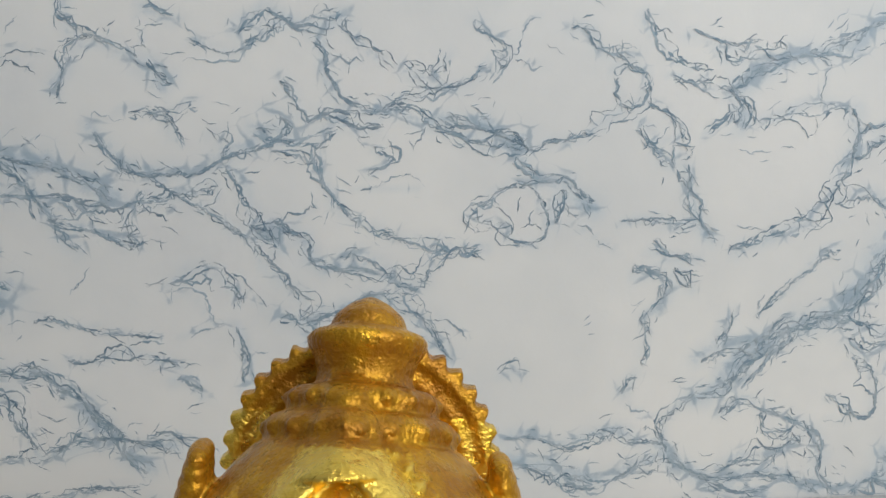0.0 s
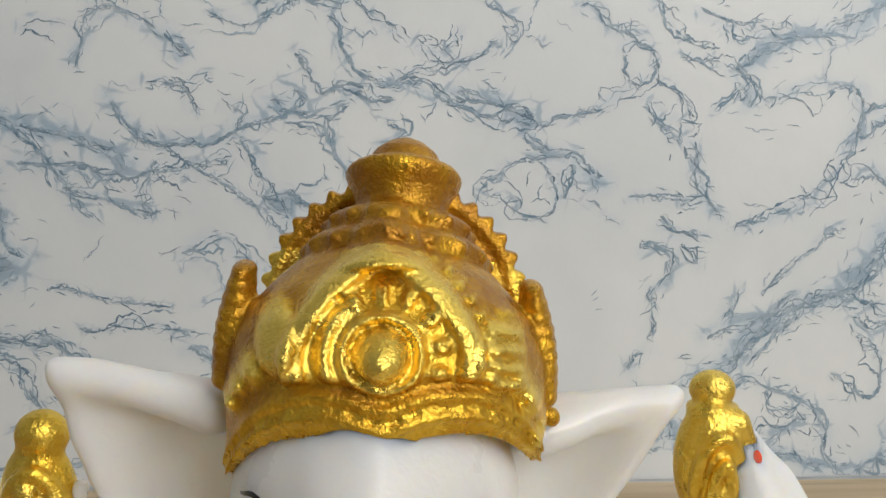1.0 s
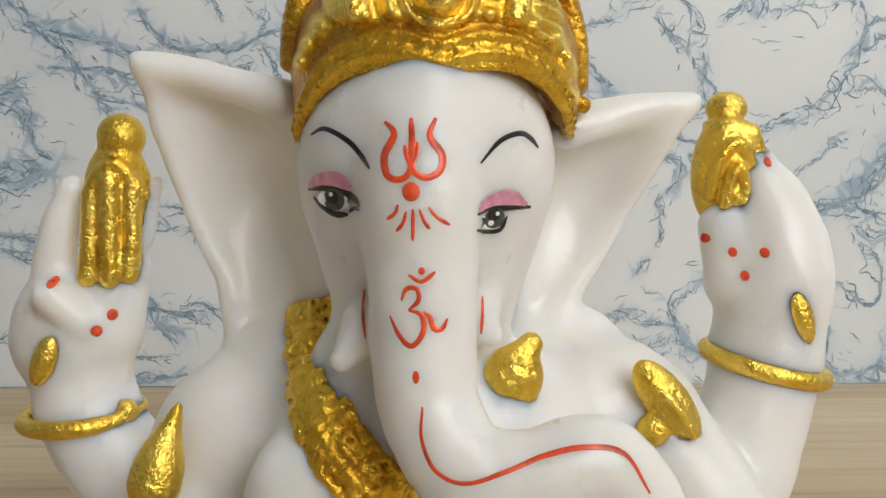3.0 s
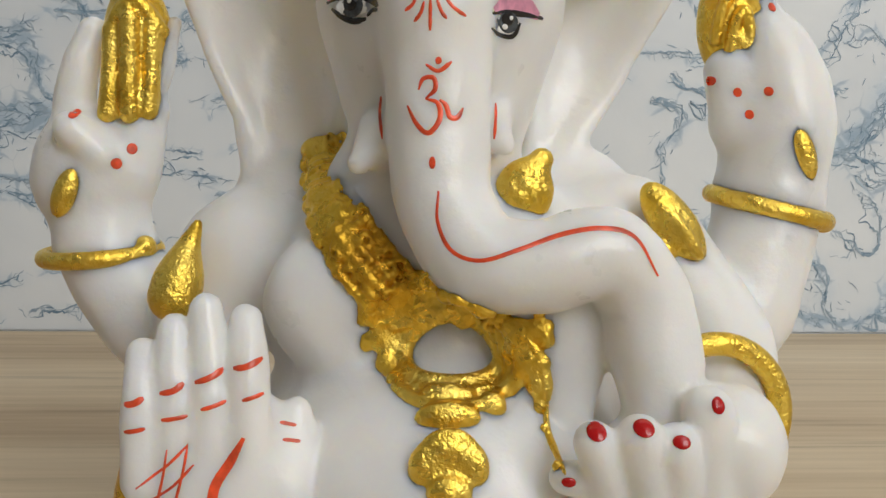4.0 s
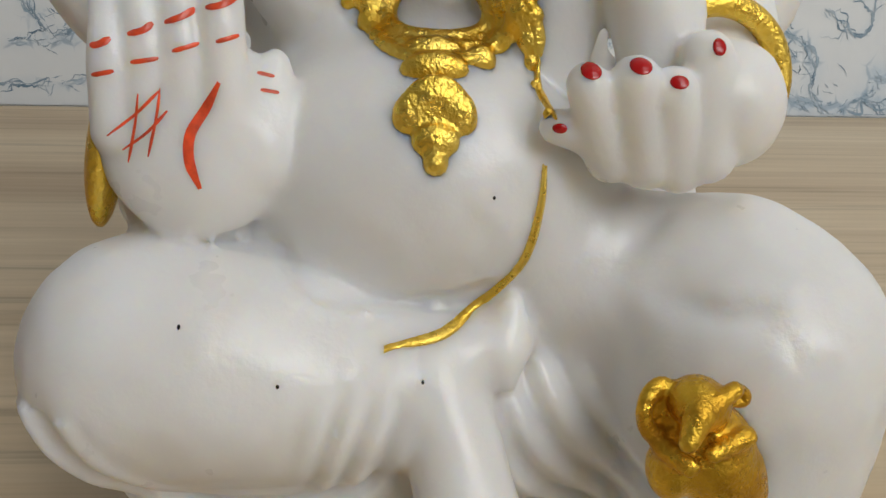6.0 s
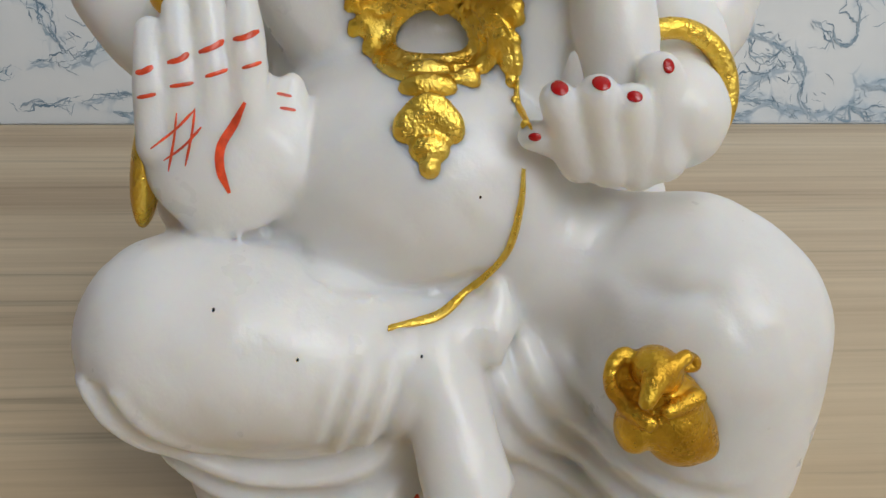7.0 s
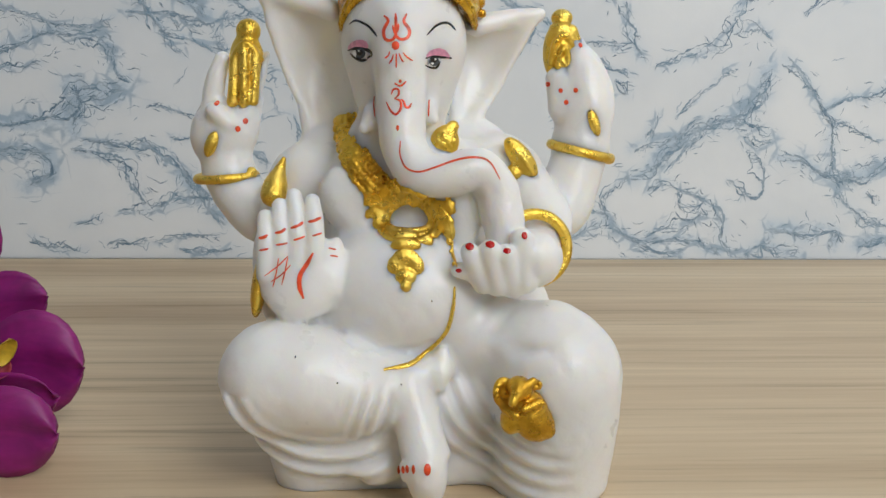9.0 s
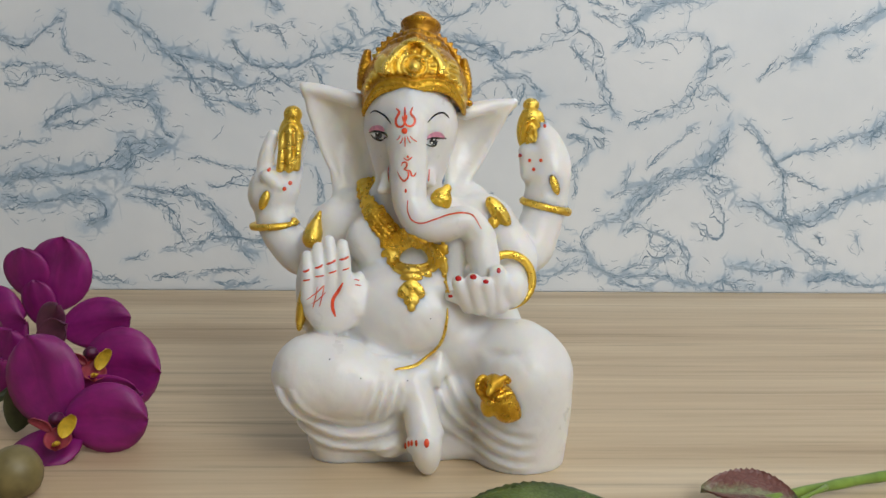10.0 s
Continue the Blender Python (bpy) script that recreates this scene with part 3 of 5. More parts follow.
    edge = 20.2 + 0.7 * np.cos(np.arctan2(x - 4.8, z - 152) * 38)
    plate = np.maximum(rad - edge, np.abs(y - 49 - 0.12 * (z - 152)) - 1.4 - 0.5 * np.exp(-((rad - 18.6) / 0.9) ** 2) - 0.4 * np.exp(-((rad - 15.5) / 0.8) ** 2))
    s.join(cut, plate * 0.8, 0.6)
    # open below the hem
    cut, x, y, z = s.window((-26, 0, 124), (34, 74, 182))
    hem = 144.9 - 13.5 * np.abs((x - 3.8) / 21.5) ** 4.2 - 1.5 * np.exp(-((x - 3.8) / 3.4) ** 2) + 0 * y
    low = (hem - z) * 0.8
    s.f[cut] = np.maximum(s.f[cut], low.astype(np.float32))
    s.f[cut] = np.maximum(s.f[cut], (126 - z + 0 * x + 0 * y).astype(np.float32))
    return s


def gold_trim(body, step=0.46):
    """Bangles, attributes, necklace and shoulder leaves."""
    s = Solid((-70, -26, 50), (74, 56, 146), step)
    # bangles
    s.ring((-55, 41.5, 88.6), 9.2, 1.5, (0, -4, 0), 0.95)
    s.egg((-46.4, 37.5, 90.4), (1.9, 1.9, 1.9), 0.8)
    s.ring((59.6, 37.5, 98.0), 9.7, 1.6, (0, 13, 0), 0.95)
    s.egg((68.6, 35.5, 95.6), (1.9, 1.9, 1.7), 0.8)
    s.ring((40.6, 3.2, 72.2), 10.0, 1.7, (84, 0, 10), 1.0)
    # blade-shaped attribute by the finger
    s.egg((-46.9, 42.5, 135.0), (3.9, 3.6, 3.8), 1)
    s.egg((-47.6, 42.0, 125.0), (5.6, 4.6, 9.5), 1)
    s.limb([(-51, 39, 126, 1.6), (-51.5, 38.6, 118, 1.6), (-52, 38.2, 112.5, 1.7)], 0.5)
    s.limb([(-47.8, 37.6, 128, 1.7), (-48, 37.4, 120, 1.7), (-48.2, 37.2, 112.5, 1.7)], 0.5)
    s.limb([(-44.6, 39, 127, 1.6), (-44.8, 38.6, 119, 1.6), (-45.4, 38.2, 113, 1.7)], 0.5)
    s.limb([(-52, 40, 122, 1.2), (-50, 38.4, 128.5, 1.2), (-46.5, 38, 130.5, 1.2), (-43, 39.5, 126, 1.2)], 0.5)
    s.egg((-48.2, 40, 115), (4.6, 3.0, 4.6), 1)
    # lotus-shaped attribute
    s.egg((53.4, 44.5, 140.2), (3.5, 3.2, 3.0), 0.8)
    s.ring((53.4, 44.0, 137.4), 3.2, 0.8, (0, 0, 0), 1.0)
    s.egg((52.8, 42.3, 129.5), (5.6, 4.8, 9.8), 1)
    s.limb([(49.4, 38.8, 126, 1.0), (50.4, 38, 132, 1.0), (53.5, 38, 134.6, 1.0), (56.2, 39, 131, 1.0)], 0.4)
    s.limb([(51.4, 37.6, 123.5, 1.0), (52.2, 37, 129.2, 1.0), (53.6, 36.9, 130.8, 1.0), (54.6, 37.2, 127, 1.0), (54.2, 37.2, 121.5, 1.0)], 0.4)
    s.egg((53.2, 37.4, 126), (0.9, 1.0, 2.2), 0.4)
    s.limb([(56.2, 41, 136, 2), (58.4, 41, 131.5, 1.4)], 0.8)
    # rings on the raised hands
    s.egg((-58.2, 34.4, 99.6), (2.0, 1.6, 4.4), 0.4, (0, 22, 0))
    s.egg((62.0, 29.6, 107.5), (1.9, 1.6, 4.6), 0.4, (0, -20, 0))
    # shoulder leaves
    s.limb([(-33.8, 20, 96.5, 0.7), (-35.2, 19, 92.6, 2.0), (-36.2, 17.5, 88.6, 3.6), (-36.8, 16.8, 86, 3.9)], 0.5)
    s.egg((38.0, 19.2, 97.2), (3.3, 2.6, 7.6), 0.6, (0, -38, 0))
    s.limb([(35, 17.6, 100.5, 0.8), (38.6, 16.7, 97, 0.9), (41.6, 17.2, 92.6, 0.8)], 0.4)
    s.egg((36.0, 19.0, 92.8), (2.6, 2.2, 2.6), 0.6)
    s.egg((-39.2, 0.0, 61.5), (2.2, 4.6, 9.4), 0.5, (0, 8, 0))
    # leaf below the ear
    s.egg((14.4, 14.6, 102.0), (4.4, 2.2, 5.2), 0.5, (0, 14, 0))
    s.limb([(15.6, 15.0, 105, 2.4), (17.0, 15.4, 106.8, 1.8)], 0.8)
    s.limb([(12.0, 14.0, 99.0, 1.8), (11.0, 13.8, 98.0, 1.3)], 0.8)
    lumps = random.Random(9)
    for q in range(22):
        w, k = lumps.uniform(0, 6.28), lumps.uniform(0.15, 0.95)
        s.egg((14.4 + 3.6 * k * math.cos(w), 12.5 + 1.2 * k * k, 102.2 + 4.4 * k * math.sin(w)), (lumps.uniform(0.45, 0.9), 0.7, lumps.uniform(0.45, 1.1)), 0.25, (0, lumps.uniform(-60, 60), 0))
    s.egg((24.2, 1.6, 87.0), (1.3, 1.6, 2.2), 0.3)
    # necklace: strap, worked collar, loop and pendant, laid on the chest
    strap = smooth_line([(-17.3, 31, 107), (-14.4, 24, 101), (-10.6, 15, 94.5), (-5.6, 7, 89)], 9)
    deep = [body.front(x, z) for x, y, z in strap]
    deep = np.array([q if q is not None and -15 < q - k[1] < 7 else k[1] for q, k in zip(deep, strap)])
    deep = np.minimum(deep, np.convolve(np.pad(deep, 3, mode="edge"), np.ones(7) / 7, "valid")) - 0.6
    for i, (x, y, z) in enumerate(strap):
        y = deep[i]
        if y is not None:
            s.egg((x + 1.0, y + 0.4, z), (3.7, 1.3, 2.4), 0.6)
            for side in (-1.5, -0.75, 0.0, 0.75, 1.5, 2.2):
                turn = 0.4 * math.sin(7.0 * i + 3.1 * side)
                size = 0.72 + 0.22 * math.sin(4.3 * i + 9.0 * side)
                s.egg((x + side * 1.7 + turn, y - 1.0 + 0.35 * side * side, z + side * 1.1 - turn), (size, 1.0, size * 1.25), 0.15, (0, 60 * math.sin(2.1 * i + side), 0))
            for side in (-1.1, 0.35, 1.2, 1.9):
                s.egg((x + side * 1.7, y - 1.3 + 0.3 * side * side, z + side * 1.1 + 0.9 * math.sin(3.3 * i + side)), (0.5, 1.1, 0.5), 0.2, (0, 0, 0), True)
    rng = random.Random(5)
    for q in range(46):
        w = 2 * math.pi * q / 46
        for rx, rz, tube, lift in ((6.8, 4.2, 1.25, 0.2), (8.0, 5.3, 1.0, 0.5), (9.2, 6.5, 1.1, 0.1)):
            x, z = 3.9 + rx * math.sin(w), 80.6 - rz * math.cos(w) + 0.8 * math.cos(2 * w)
            y = body.front(x, z)
            if y is not None:
                s.egg((x, y + lift, z), (tube, 0.8 * tube, tube), 0.5)
    for q in range(120):
        x, z = rng.uniform(-8.5, 16.2), rng.uniform(80.5, 91)
        if ((x - 3.9) / 7.2) ** 2 + ((z - 80.6) / 4.6) ** 2 < 1.05 or z < 82.5 - 0.35 * (x - 3.9) * (1 if x > 4 else -1) * 0.6:
            continue
        y = body.front(x, z)
        if y is not None:
            if z > 83 and y < -5.5:
                continue
            e = rng.uniform(0.7, 1.3)
            s.egg((x, y + 0.3, z), (e * 1.3, e * 1.1, e), 0.6, (0, rng.uniform(-60, 60), 0))
    for x, z, r in ((14.2, 80.5, 2.0), (15.2, 77.5, 1.7), (13.2, 84, 2.0), (15.6, 74.6, 1.2), (15.9, 72.0, 0.9), (16.3, 70.0, 0.8), (-5.4, 78.6, 1.5), (-6.0, 82.0, 1.6), (11.6, 76.6, 1.7), (9, 74.8, 1.9)):
        y = body.front(x, z)
        if y is not None:
            s.egg((x, y + 0.2, z), (r, r * 0.7, r * 1.15), 0.8)
    for x, z, rx, rz in ((2.9, 76.0, 3.8, 2.0), (2.9, 74.0, 4.4, 2.3), (2.9, 70.4, 2.8, 3.2), (-0.4, 68.8, 2.0, 3.0), (6.1, 68.8, 2.0, 3.0), (2.9, 66.2, 3.0, 2.4), (2.9, 63.8, 1.6, 1.6), (2.9, 69.4, 4.5, 4.8)):
        y = body.front(x, z)
        s.egg((x, y + 0.2, z), (rx, 1.5, rz), 0.6)
    # worked lace under the trunk: curls and pits
    for q in range(60):
        x, z = rng.uniform(-9, 15), rng.uniform(84.5, 92)
        y = body.front(x, z)
        above = body.front(x, z + 2.2)
        if y is None or y < -3 or above is None or above < -4 or abs(x - 3.0) > 12 - 0.2 * (92 - z):
            continue
        s.ring((x, y - 0.5, z), rng.uniform(0.9, 1.4), 0.45, (90 + rng.uniform(-15, 15), 0, rng.uniform(-15, 15)), rng.uniform(0.6, 1.0), 0.2)
    for q in range(26):
        w = math.pi * (q + 0.5) / 26
        x, z = 3.9 - 8.6 * math.cos(w), 80.6 - 5.9 * math.sin(w)
        y = body.front(x, z)
        if y is not None:
            s.egg((x, y - 0.9, z), (0.42, 0.6, 0.42), 0.15)
    y = body.front(2.9, 69.5)
    s.ring((2.9, y - 0.9, 69.4), 2.3, 0.5, (90, 0, 0), 1.0, 0.3)
    return s


def gold_mouse(step=0.45):
    """The small gilded companion, reduced to a plain rounded shape with ears and arms."""
    s = Solid((20, -42, 14), (56, 4, 48), step)
    s.egg((36.8, -23.0, 31.2), (5.2, 5.6, 7.0), 1.5, (0, -14, 0))
    s.egg((38.8, -22.5, 27.6), (4.9, 5.2, 4.6), 1.5)
    s.limb([(40.0, -24, 29, 3.0), (42.0, -24.4, 26.4, 1.6)], 1.5)
    s.egg((33.6, -25.0, 39.0), (3.7, 4.0, 3.2), 1.0, (0, 18, 0))
    s.limb([(32.6, -28.0, 39.0, 1.9), (31.2, -29.6, 36.4, 1.2)], 1)
    s.limb([(34.8, -27.4, 40.4, 1.1), (37.0, -26.4, 41.4, 1.1)], 0.6)
    s.ring((29.4, -24.0, 37.4), 2.2, 1.0, (80, 0, 15), 1.35, 0.5)
    s.egg((29.6, -22.6, 37.4), (2.4, 1.4, 2.8), 0.6)
    s.egg((38.0, -25.0, 40.0), (1.9, 1.2, 1.5), 0.5, (0, 30, 0))
    s.egg((38.0, -26.2, 40.0), (0.9, 0.8, 0.7), 0.4, (0, 0, 0), True)
    s.limb([(29.6, -25.0, 33.4, 1.3), (32.4, -28.0, 32.2, 1.2)], 0.5)
    s.limb([(39.0, -26.6, 35.4, 1.4), (34.6, -28.6, 34.4, 1.1)], 0.5)
    s.egg((31.6, -23.5, 29.6), (3.0, 3.6, 4.2), 1.2)
    for q in range(4):
        s.groove([(31 + 1.2 * q, -29, 33.2 - 0.6 * q), (33.5 + 1.2 * q, -30, 31.0 - 0.6 * q)], 0.5, 0.35)
    return s


# ---- setting ----
def part(name, bm, mat, parent=None, label="", smooth=False):
    me = bpy.data.meshes.new(name)
    bm.to_mesh(me)
    bm.free()
    me.materials.append(mat)
    if smooth:
        me.polygons.foreach_set("use_smooth", [True] * len(me.polygons))
    ob = new(name, me)
    ob.parent = parent
    return tagged(ob, label)


def box(bm, low, high, bevel=0.0):
    made = bmesh.ops.create_cube(bm, size=1.0)["verts"]
    for v in made:
        for i in range(3):
            v.co[i] = low[i] if v.co[i] < 0 else high[i]
    if bevel:
        bmesh.ops.bevel(bm, geom=list({e for v in made for e in v.link_edges}), offset=bevel, segments=2, affect="EDGES")
    return made


WALL_Y = 0.3586


def marbled_wall():
    """The wall behind the table; 'band' marks where its pattern's veins gather."""
    nx, nz, x0, x1, z1 = 560, 200, -0.84, 0.84, 0.60
    xs, zs = np.linspace(x0, x1, nx), np.linspace(0.0, z1, nz)
    X, Z = np.meshgrid(xs, zs, indexing="ij")
    band = np.zeros(X.shape)
    # wander, so that the bands run raggedly
    for i in range(nx):
        for j in range(nz):
            q = Vector((xs[i], 0.0, zs[j]))
            a, b = noise.noise_vector(q * 24), noise.noise_vector(q * 80)
            X[i, j] += 0.005 * a.x + 0.003 * b.x
            Z[i, j] += 0.005 * a.z + 0.003 * b.z

    ink, flats, rng = [], [], random.Random(23)

    def strip(pts, wide):
        """One line of the print, as a flat strip of uneven width that thins out at its ends."""
        n, start = len(pts) - 1, len(ink)
        for i, (a, b) in enumerate(pts):
            c, d = pts[max(i - 1, 0)], pts[min(i + 1, n)]
            w = math.atan2(d[1] - c[1], d[0] - c[0]) + math.pi / 2
            h = 0.5 * wide * (0.12 + 0.88 * min(1.0, 3.0 * i / n, 3.0 * (n - i) / n)) * rng.uniform(0.3, 1.5)
            b = max(b, 0.0012)
            ink.append((a + h * math.cos(w), b + h * math.sin(w)))
            ink.append((a - h * math.cos(w), b - h * math.sin(w)))
        flats.extend((start + 2 * i, start + 2 * i + 1, start + 2 * i + 3, start + 2 * i + 2) for i in range(n))

    def fleck(x, z, way, length, wide):
        """A short crooked line by itself."""
        n, pts, turn = max(3, int(length / 0.0012)), [], 0.0
        for i in range(n + 1):
            pts.append((x, z))
            turn = 0.55 * turn + rng.gauss(0, 0.38)
            x, z = x + length / n * math.cos(way + turn), z + length / n * math.sin(way + turn)
        strip(pts, wide)

    def vein(points, width):
        """A band of crackled lines through the points; all in millimetres."""
        o, wide = smooth_line(np.array(points) * 0.001, 6), width * 0.001
        lengths = np.linalg.norm(np.diff(o, axis=0), axis=1)
        total = lengths.sum()
        n = max(5, int(total / 0.0013))
        at = np.interp(np.linspace(0, total, n + 1), np.concatenate([[0], np.cumsum(lengths)]), np.arange(len(o)))
        line = np.stack([np.interp(at, np.arange(len(o)), o[:, k]) for k in (0, 1)], 1)
        way = np.gradient(line, axis=0)
        way /= np.linalg.norm(way, axis=1)[:, None] + 1e-9
        side = np.stack([-way[:, 1], way[:, 0]], 1)
        swell = 0.55 + 0.45 * np.sin(np.linspace(rng.uniform(0, 6), rng.uniform(6, 14), n + 1))
        strands = []
        for s in range(1 if width < 2.2 else 2 + int(width / 2.4)):
            off, drift, path, run = rng.gauss(0, 0.45) * wide, 0.0, [], []
            for i in range(n + 1):
                drift = 0.55 * drift + rng.gauss(0, 0.00042) + (rng.choice((-1, 1)) * 0.0011 if rng.random() < 0.12 else 0)
                off = 0.93 * off + drift
                q = line[i] + side[i] * (off * swell[i] + (0.0 if s else drift)) + (rng.gauss(0, 0.00022), rng.gauss(0, 0.00022))
                path.append(q)
                run.append(q)
                if rng.random() < (0.05 if s == 0 else 0.13) and len(run) > 3:
                    strip(run, rng.uniform(0.0004, 0.0013) * (1.15 if width > 4 else 0.9))
                    run = [] if rng.random() < 0.5 else [q]
            if len(run) > 2:
                strip(run, rng.uniform(0.0004, 0.0011))
            strands.append(path)
        if len(strands) > 1:
            for q in range(int(total / 0.0042)):
                a, b = rng.sample(strands, 2)
                i = rng.randrange(n)
                k = min(n, max(0, i + rng.randint(-4, 4)))
                mid = 0.5 * (a[i] + b[k]) + (rng.gauss(0, 0.0006), rng.gauss(0, 0.0006))
                if np.linalg.norm(a[i] - b[k]) < 0.009:
                    strip([a[i], 0.5 * (a[i] + mid), mid, 0.5 * (b[k] + mid), b[k]], rng.uniform(0.0003, 0.0008))
            for q in range(int(total / 0.0036 * (0.3 + width / 7))):
                i = rng.randrange(n + 1)
                x, z = line[i] + side[i] * rng.gauss(0, 0.75) * wide
                fleck(x, z, math.atan2(way[i][1], way[i][0]) + rng.gauss(0, 0.5), rng.uniform(0.0025, 0.010), rng.uniform(0.0003, 0.0007))
        # soft wash round the lines
        reach = 3 * wide + 0.014
        a0, a1 = np.searchsorted(xs, (o[:, 0].min() - reach, o[:, 0].max() + reach))
        b0, b1 = np.searchsorted(zs, (o[:, 1].min() - reach, o[:, 1].max() + reach))
        x, z = X[a0:a1, b0:b1], Z[a0:a1, b0:b1]
        best = np.full(x.shape, 1e9)
        for a, b in zip(o[:-1], o[1:]):
            v = b - a
            t = np.clip(((x - a[0]) * v[0] + (z - a[1]) * v[1]) / max(v @ v, 1e-12), 0, 1)
            best = np.minimum(best, (x - a[0] - t * v[0]) ** 2 + (z - a[1] - t * v[1]) ** 2)
        band[a0:a1, b0:b1] = np.maximum(band[a0:a1, b0:b1], np.exp(-best / (wide * 0.8) ** 2) * min(1.0, 0.36 + wide * 60))

    vein([(-140, 247), (-140, 240), (-132, 233), (-126, 231), (-117, 228), (-106, 222)], 4)
    vein([(-126, 231), (-134, 228), (-138, 220), (-141, 213), (-144, 203)], 4)
    vein([(-168, 221), (-161, 224), (-152, 223), (-146, 222)], 2)
    vein([(-168, 218), (-158, 217), (-152, 214)], 1.5)
    vein([(-105, 239), (-103, 230), (-102, 225)], 1.2)
    vein([(-103, 219), (-99, 215), (-95, 210), (-93, 211)], 7)
    vein([(-102, 245), (-96, 242), (-89, 240)], 5)
    vein([(-48, 242), (-41, 238), (-33, 234), (-26, 235), (-15, 241)], 5)
    vein([(-48, 242), (-56, 236), (-62, 231)], 5)
    vein([(-36, 236), (-46, 233), (-56, 227), (-64, 222), (-74, 223), (-82, 227)], 4)
    vein([(-15, 236), (-9, 229), (-2, 225), (5, 222)], 4)
    vein([(-27, 228), (-22, 222), (-22, 215), (-17, 206), (-16, 203), (-6, 197), (4, 195), (15, 196), (25, 190), (36, 185)], 5)
    vein([(4, 196), (10, 201), (20, 204), (33, 206), (44, 209), (53, 216)], 3.5)
    vein([(62, 222), (70, 234), (76, 239)], 1.2)
    vein([(14, 218), (19, 214), (27, 210), (31, 216), (33, 220)], 4)
    vein([(-5, 220), (-11, 218), (-16, 220)], 2)
    vein([(-43, 210), (-38, 204), (-32, 196), (-31, 191)], 4)
    vein([(-132, 191), (-123, 192), (-114, 193)], 2)
    vein([(-128, 188), (-125, 182), (-119, 174), (-116, 170), (-106, 168), (-93, 168), (-82, 168), (-72, 173), (-66, 176), (-56, 179), (-45, 183), (-35, 183), (-27, 185), (-19, 188)], 6)
    vein([(-72, 173), (-69, 184), (-74, 186)], 3)
    vein([(-56, 186), (-48, 183), (-40, 186), (-40, 191), (-45, 195)], 6)
    vein([(-31, 191), (-22, 195), (-14, 192), (-6, 188), (4, 189)], 5)
    vein([(-48, 178), (-38, 177), (-28, 173)], 3.5)
    vein([(-27, 181), (-26, 167), (-23, 161), (-18, 154), (-12, 146)], 5)
    vein([(-12, 147), (-2, 144), (11, 142)], 1.8)
    vein([(-12, 146), (-2, 140), (9, 136), (25, 133), (35, 132)], 4)
    vein([(-4, 167), (4, 170), (9, 175), (-1, 180)], 2.5)
    vein([(-7, 159), (4, 162), (14, 162), (21, 159)], 2)
    vein([(-112, 195), (-101, 196), (-94, 193), (-92, 187), (-87, 182)], 4)
    vein([(-104, 196), (-91, 198), (-81, 199)], 3)
    vein([(-171, 177), (-159, 174), (-149, 172), (-139, 166), (-127, 161), (-122, 156)], 9)
    vein([(-173, 159), (-160, 159), (-148, 156), (-135, 153), (-120, 152), (-112, 155), (-98, 157), (-93, 159)], 5)
    vein([(-172, 175), (-164, 167), (-158, 159), (-152, 148), (-148, 143), (-139, 133)], 5)
    vein([(-152, 148), (-143, 144), (-133, 142), (-123, 138), (-113, 134)], 5)
    vein([(-116, 171), (-103, 166), (-96, 160), (-86, 154), (-78, 150), (-65, 141), (-55, 130), (-45, 117), (-35, 108), (-34, 97)], 3)
    vein([(-96, 160), (-88, 159), (-76, 163), (-75, 158)], 3)
    vein([(-69, 171), (-64, 160), (-62, 152), (-55, 144), (-50, 136)], 4)
    vein([(-50, 142), (-39, 146), (-28, 152)], 2)
    vein([(-60, 144), (-52, 138), (-47, 133)], 6)
    vein([(-50, 144), (-42, 141), (-34, 135), (-32, 127), (-26, 122)], 6)
    vein([(-109, 161), (-112, 153), (-117, 145), (-115, 134)], 3)
    vein([(-109, 153), (-103, 151), (-96, 150)], 2)
    vein([(-98, 116), (-90, 119), (-79, 124), (-72, 120), (-67, 114), (-64, 107)], 4)
    vein([(-72, 120), (-61, 113), (-52, 104)], 2)
    vein([(-99, 107), (-89, 112), (-83, 105), (-77, 98), (-73, 96), (-84, 94), (-92, 90)], 2)
    vein([(-162, 100), (-149, 99), (-136, 95), (-121, 92), (-102, 91)], 2.5)
    vein([(-148, 80), (-140, 78), (-130, 81), (-122, 82), (-111, 81), (-100, 79), (-95, 76)], 4)
    vein([(-180, 76), (-170, 73), (-159, 74), (-147, 64)], 6)
    vein([(-97, 70), (-92, 69), (-85, 63)], 5)
    vein([(-142, 59), (-136, 50), (-129, 43), (-126, 37), (-122, 31), (-112, 25)], 8)
    vein([(-184, 31), (-173, 33), (-162, 33), (-154, 36), (-143, 43)], 4)
    vein([(-157, 36), (-143, 39), (-130, 40), (-114, 38), (-100, 36)], 6)
    vein([(-113, 41), (-102, 43), (-94, 39), (-86, 36)], 3)
    vein([(-181, 64), (-177, 52), (-170, 38)], 2)
    vein([(-161, 11), (-148, 14), (-131, 16), (-118, 15)], 3)
    vein([(-68, 95), (-64, 81), (-66, 67)], 4)
    vein([(-29, 124), (-18, 122), (-5, 119), (8, 116), (19, 115), (24, 123), (30, 129), (49, 131)], 5)
    vein([(-34, 96), (-24, 100), (-14, 105), (-5, 110), (8, 105), (19, 97), (27, 87), (35, 76)], 5)
    vein([(-18, 128), (-5, 127), (6, 120)], 4)
    vein([(-46, 100), (-35, 94), (-30, 91)], 6)
    vein([(26, 97), (35, 93), (43, 87)], 2)
    vein([(46, 235), (54, 230), (61, 226), (63, 224), (62, 219), (57, 212)], 4)
    vein([(65, 219), (72, 216), (78, 215)], 2)
    vein([(91, 234), (98, 232), (102, 225), (110, 221), (121, 219)], 4)
